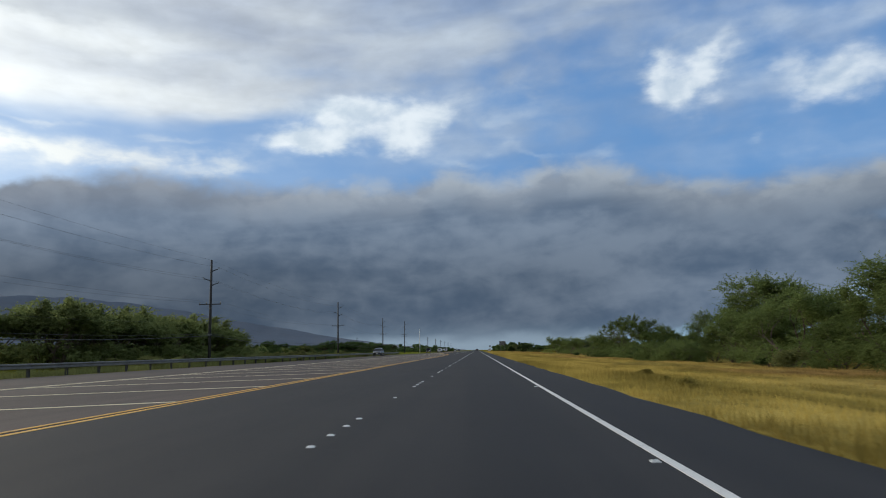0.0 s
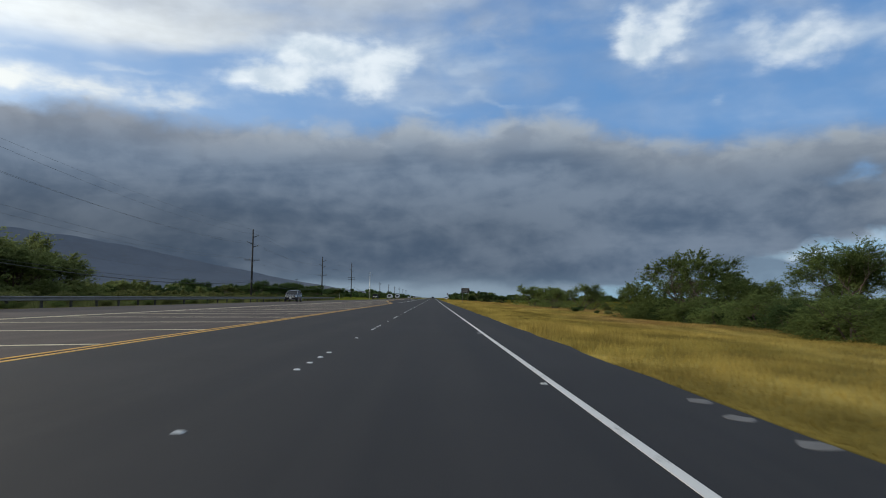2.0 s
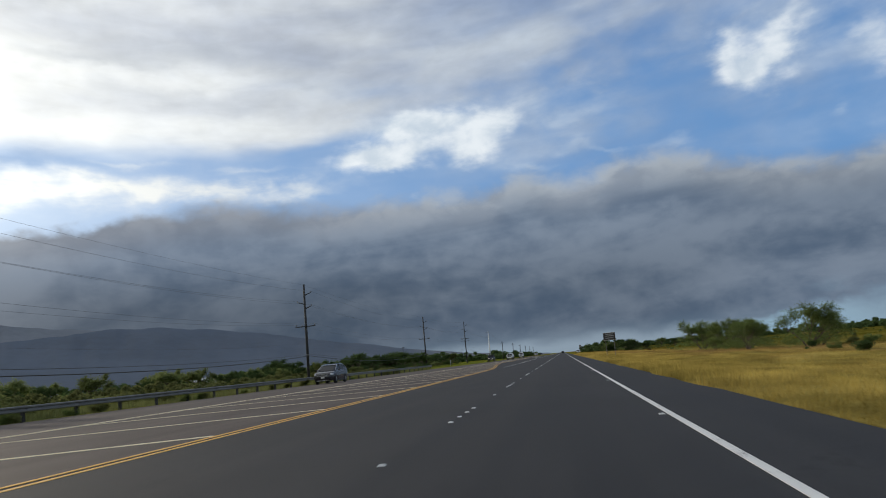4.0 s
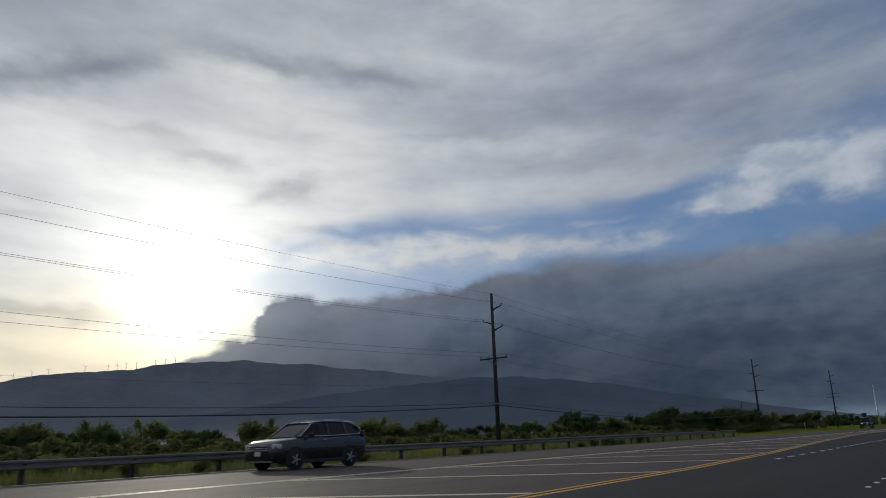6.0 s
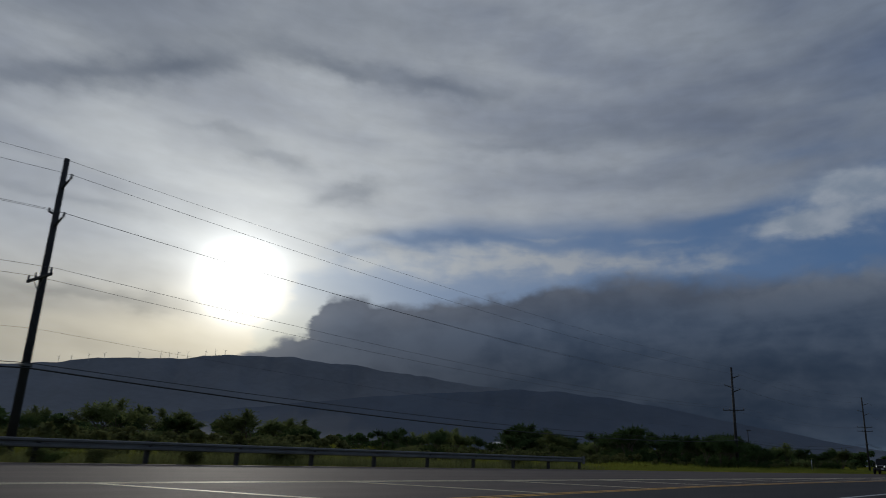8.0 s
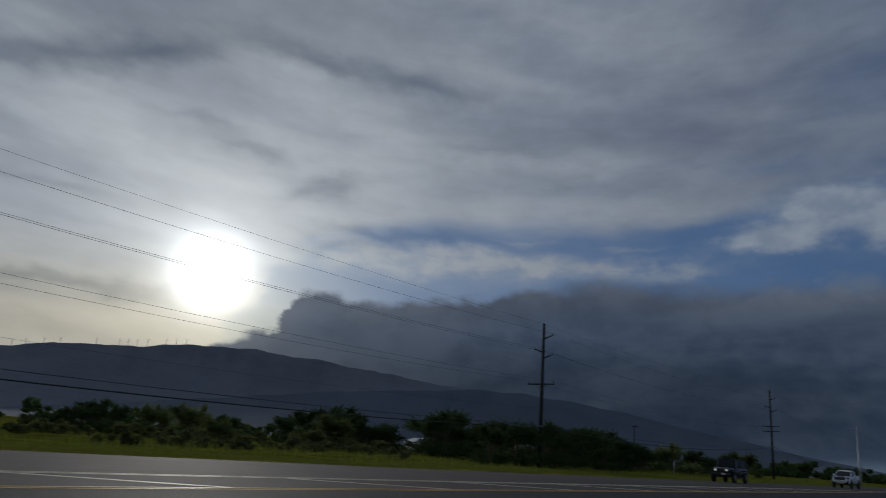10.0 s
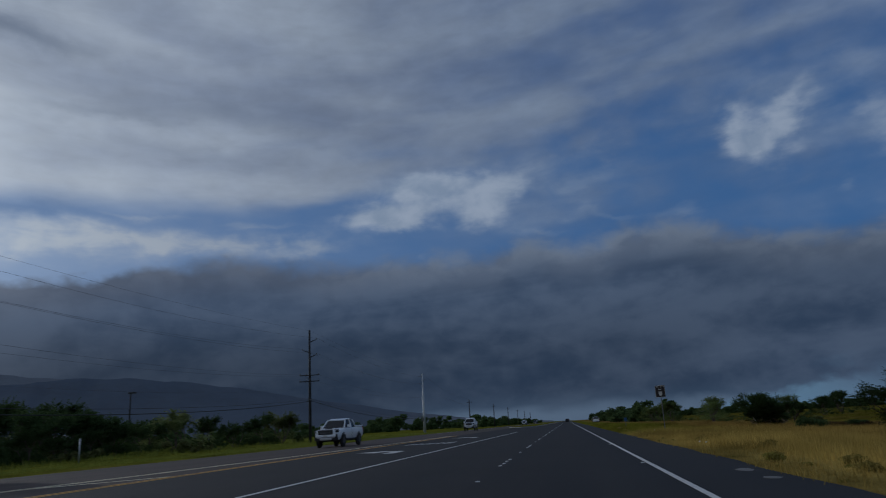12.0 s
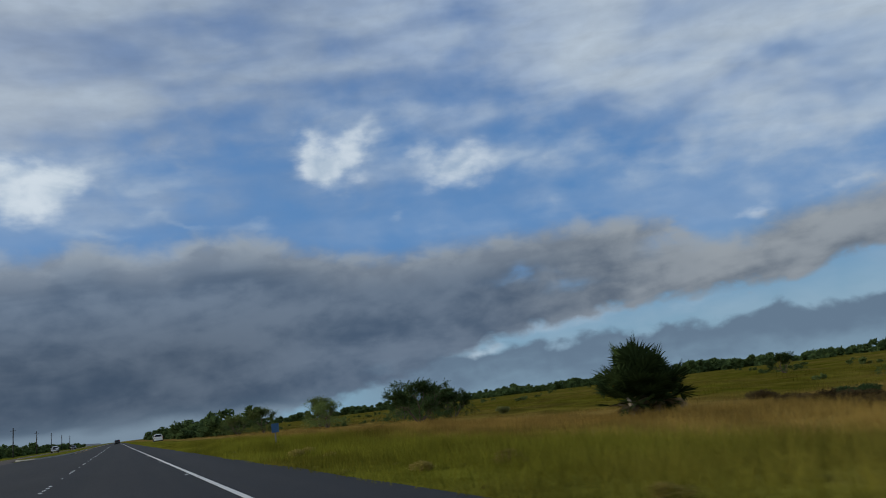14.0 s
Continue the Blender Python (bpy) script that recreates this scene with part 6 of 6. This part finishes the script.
def meadow(name, seed, xr, yr, count, tall, wide, per, mat, label, near=1.0, patch=0.5, rim=0.25):
    rng = np.random.default_rng(seed)
    px = xr[0] + (xr[1] - xr[0]) * rng.uniform(0, 1, count) ** near
    py = rng.uniform(*yr, count)
    f = 1.6 * (patches(rng, px, py, 5.0) + 0.6 * patches(rng, px, py, 1.3) - 0.8)
    keep = rng.uniform(-1, 1.2, count) < f + 1 - patch
    px, py, f = px[keep], py[keep], f[keep]
    edge = np.clip((np.minimum(np.abs(px - 3.1), np.abs(px + 22.5)) + 0.15) / 2.2, rim, 1)
    v, q = blades(rng, px, py, edge * tall * (0.8 + 0.22 * f) * rng.uniform(0.6, 1.2, len(px)), np.full(len(px), wide), per)
    tagged(sheet(name, v, q, mat), label, "grass", kind="stuff")


meadow("verge_grass", 1, (3.16, 20.0), (-4, 420), 170000, 0.14, 1.5, 5, M_GRASS, "dense dry golden grass beside the highway shoulder", 1.5, 0.1)
meadow("far_field_grass", 2, (18, 75), (0, 520), 36000, 0.20, 2.4, 3, M_GRASS, "dry golden grass in the open field", 1.2, 0.2)
meadow("verge_weeds", 3, (3.8, 24.0), (-4, 420), 9000, 0.18, 1.5, 6, M_GRASS, "green weeds growing among the dry grass", 0.9, 1.1)
meadow("shoulder_weeds", 9, (3.36, 7.5), (285, 372), 3200, 0.27, 1.5, 9, M_GRASS, "yellow-green weeds along the edge of the shoulder", 1.6, 1.0, 1.0)
meadow("edge_grass", 10, (3.14, 5.2), (-4, 285), 9000, 0.26, 1.4, 8, M_GRASS, "uneven tufts of dry grass along the edge of the shoulder", 1.5, 0.9, 1.0)
meadow("field_weeds", 7, (18, 80), (150, 520), 26000, 0.30, 2.6, 4, M_GRASS, "green grass in the open field", 1.0, 0.1)
meadow("tall_verge_grass", 11, (4.6, 24.0), (284, 400), 52000, 0.40, 1.3, 5, M_GRASS, "tall soft golden grass standing in the field", 1.2, 0.5, 0.5)
meadow("left_verge_grass", 4, (-36, -22.6), (233, 480), 22000, 0.30, 1.6, 4, M_GRASS_GREEN, "green and yellow grass beside the old lane", 1.0, 0.2)
meadow("guardrail_weeds", 5, (-34, -26.2), (-40, 236), 30000, 0.60, 2.0, 4, M_BUSH, "tall weeds growing behind the guardrail", 0.8, 0.4)
meadow("left_field_grass", 6, (-110, -34), (100, 480), 22000, 0.6, 4.0, 3, M_GRASS_GREEN, "rough grass in the field beyond the poles", 1.0, 0.4)


def woods(name, seed, spots, label, mat=M_LEAF_DARK, size=0.9):
    """Far woods: one uneven band of leaf clumps."""
    rng = np.random.default_rng(seed)
    centres, radii = [], []
    for px, py, h in spots:
        for q in range(7):
            r = h * rng.uniform(0.22, 0.4)
            centres.append((px + rng.normal() * h * 0.8, py + rng.normal() * h * 0.8, float(ground_z(px, py)) + (0.25 if q < 3 else rng.uniform(0.3, 1.0)) * (h - r * 0.6)))
            radii.append(r)
    v, f = leaf_cloud(rng, centres, radii, len(centres) * 70, size, 0.75)
    tagged(sheet(name, v, f, mat), label, "woods", kind="stuff")


rw = random.Random(4)
woods("far_woods", 1, [(rw.uniform(-60, -50) - i * 0.05, 700 + i * 14, rw.uniform(4, 7)) for i in range(70)] + [(18 + rw.uniform(0, 10) + i * 0.4, 520 + i * 12, rw.uniform(5, 8)) for i in range(70)],
      "dark woods far along the highway")
woods("field_edge_woods", 2, [(rw.uniform(240, 285), 110 + i * 2.3, 4.2 + 1.3 * math.sin(i * 0.13) + rw.uniform(-0.6, 0.6)) for i in range(330)] + [(330 - i * 4 + rw.uniform(-15, 15), 870 + i * 6 + rw.uniform(-15, 15), rw.uniform(6, 9)) for i in range(60)],
      "dark line of trees across the far edge of the field", size=1.1)
woods("field_scrub", 5, [(30 + 190 * rw.random() ** 1.4, rw.uniform(250, 620), rw.uniform(0.4, 1.0)) for i in range(80)], "low green scrub scattered over the field", M_LEAF, 0.20)
woods("far_scrub", 7, [(rw.uniform(-120, -92) - i * 0.6, 415 + i * 7 + rw.uniform(-3, 3), rw.uniform(2.4, 3.6)) for i in range(44)], "dark low trees on the plain beyond the junction", M_LEAF_DARK, 0.4)
woods("scrubland", 6, [(rw.uniform(-78, -40), rw.uniform(100, 242), rw.uniform(1.0, 2.0)) for i in range(170)] + [(rw.uniform(-75, -46), rw.uniform(242, 385), rw.uniform(0.8, 1.6)) for i in range(50)], "grey-green scrub on the land beyond the guardrail", M_BUSH, 0.24)
woods("plain_woods", 3, [(-rw.uniform(190, 420), 60 + i * 9, rw.uniform(4, 9)) for i in range(90)] + [(-420 + i * 6, 900 + rw.uniform(-60, 60), rw.uniform(8, 13)) for i in range(60)],
      "dark woods on the plain below the mountain", size=1.3)

# litter in the grass
for i, (px, py) in enumerate(((4.0, 305.3), (3.95, 306.1), (5.15, 328.3))):
    b = bmesh.new()
    bmesh.ops.create_icosphere(b, subdivisions=1, radius=0.045)
    r = random.Random(i)
    for v in b.verts:
        v.co = Vector((v.co.x * r.uniform(0.6, 1.3), v.co.y * r.uniform(0.6, 1.3), v.co.z * r.uniform(0.3, 0.7)))
    o = part("litter", b, M_LITTER)
    o.matrix_world = pose(px, py, float(ground_z(px, py)) + 0.16)
    tagged(o, "crumpled white plastic litter lying in the grass", "litter")
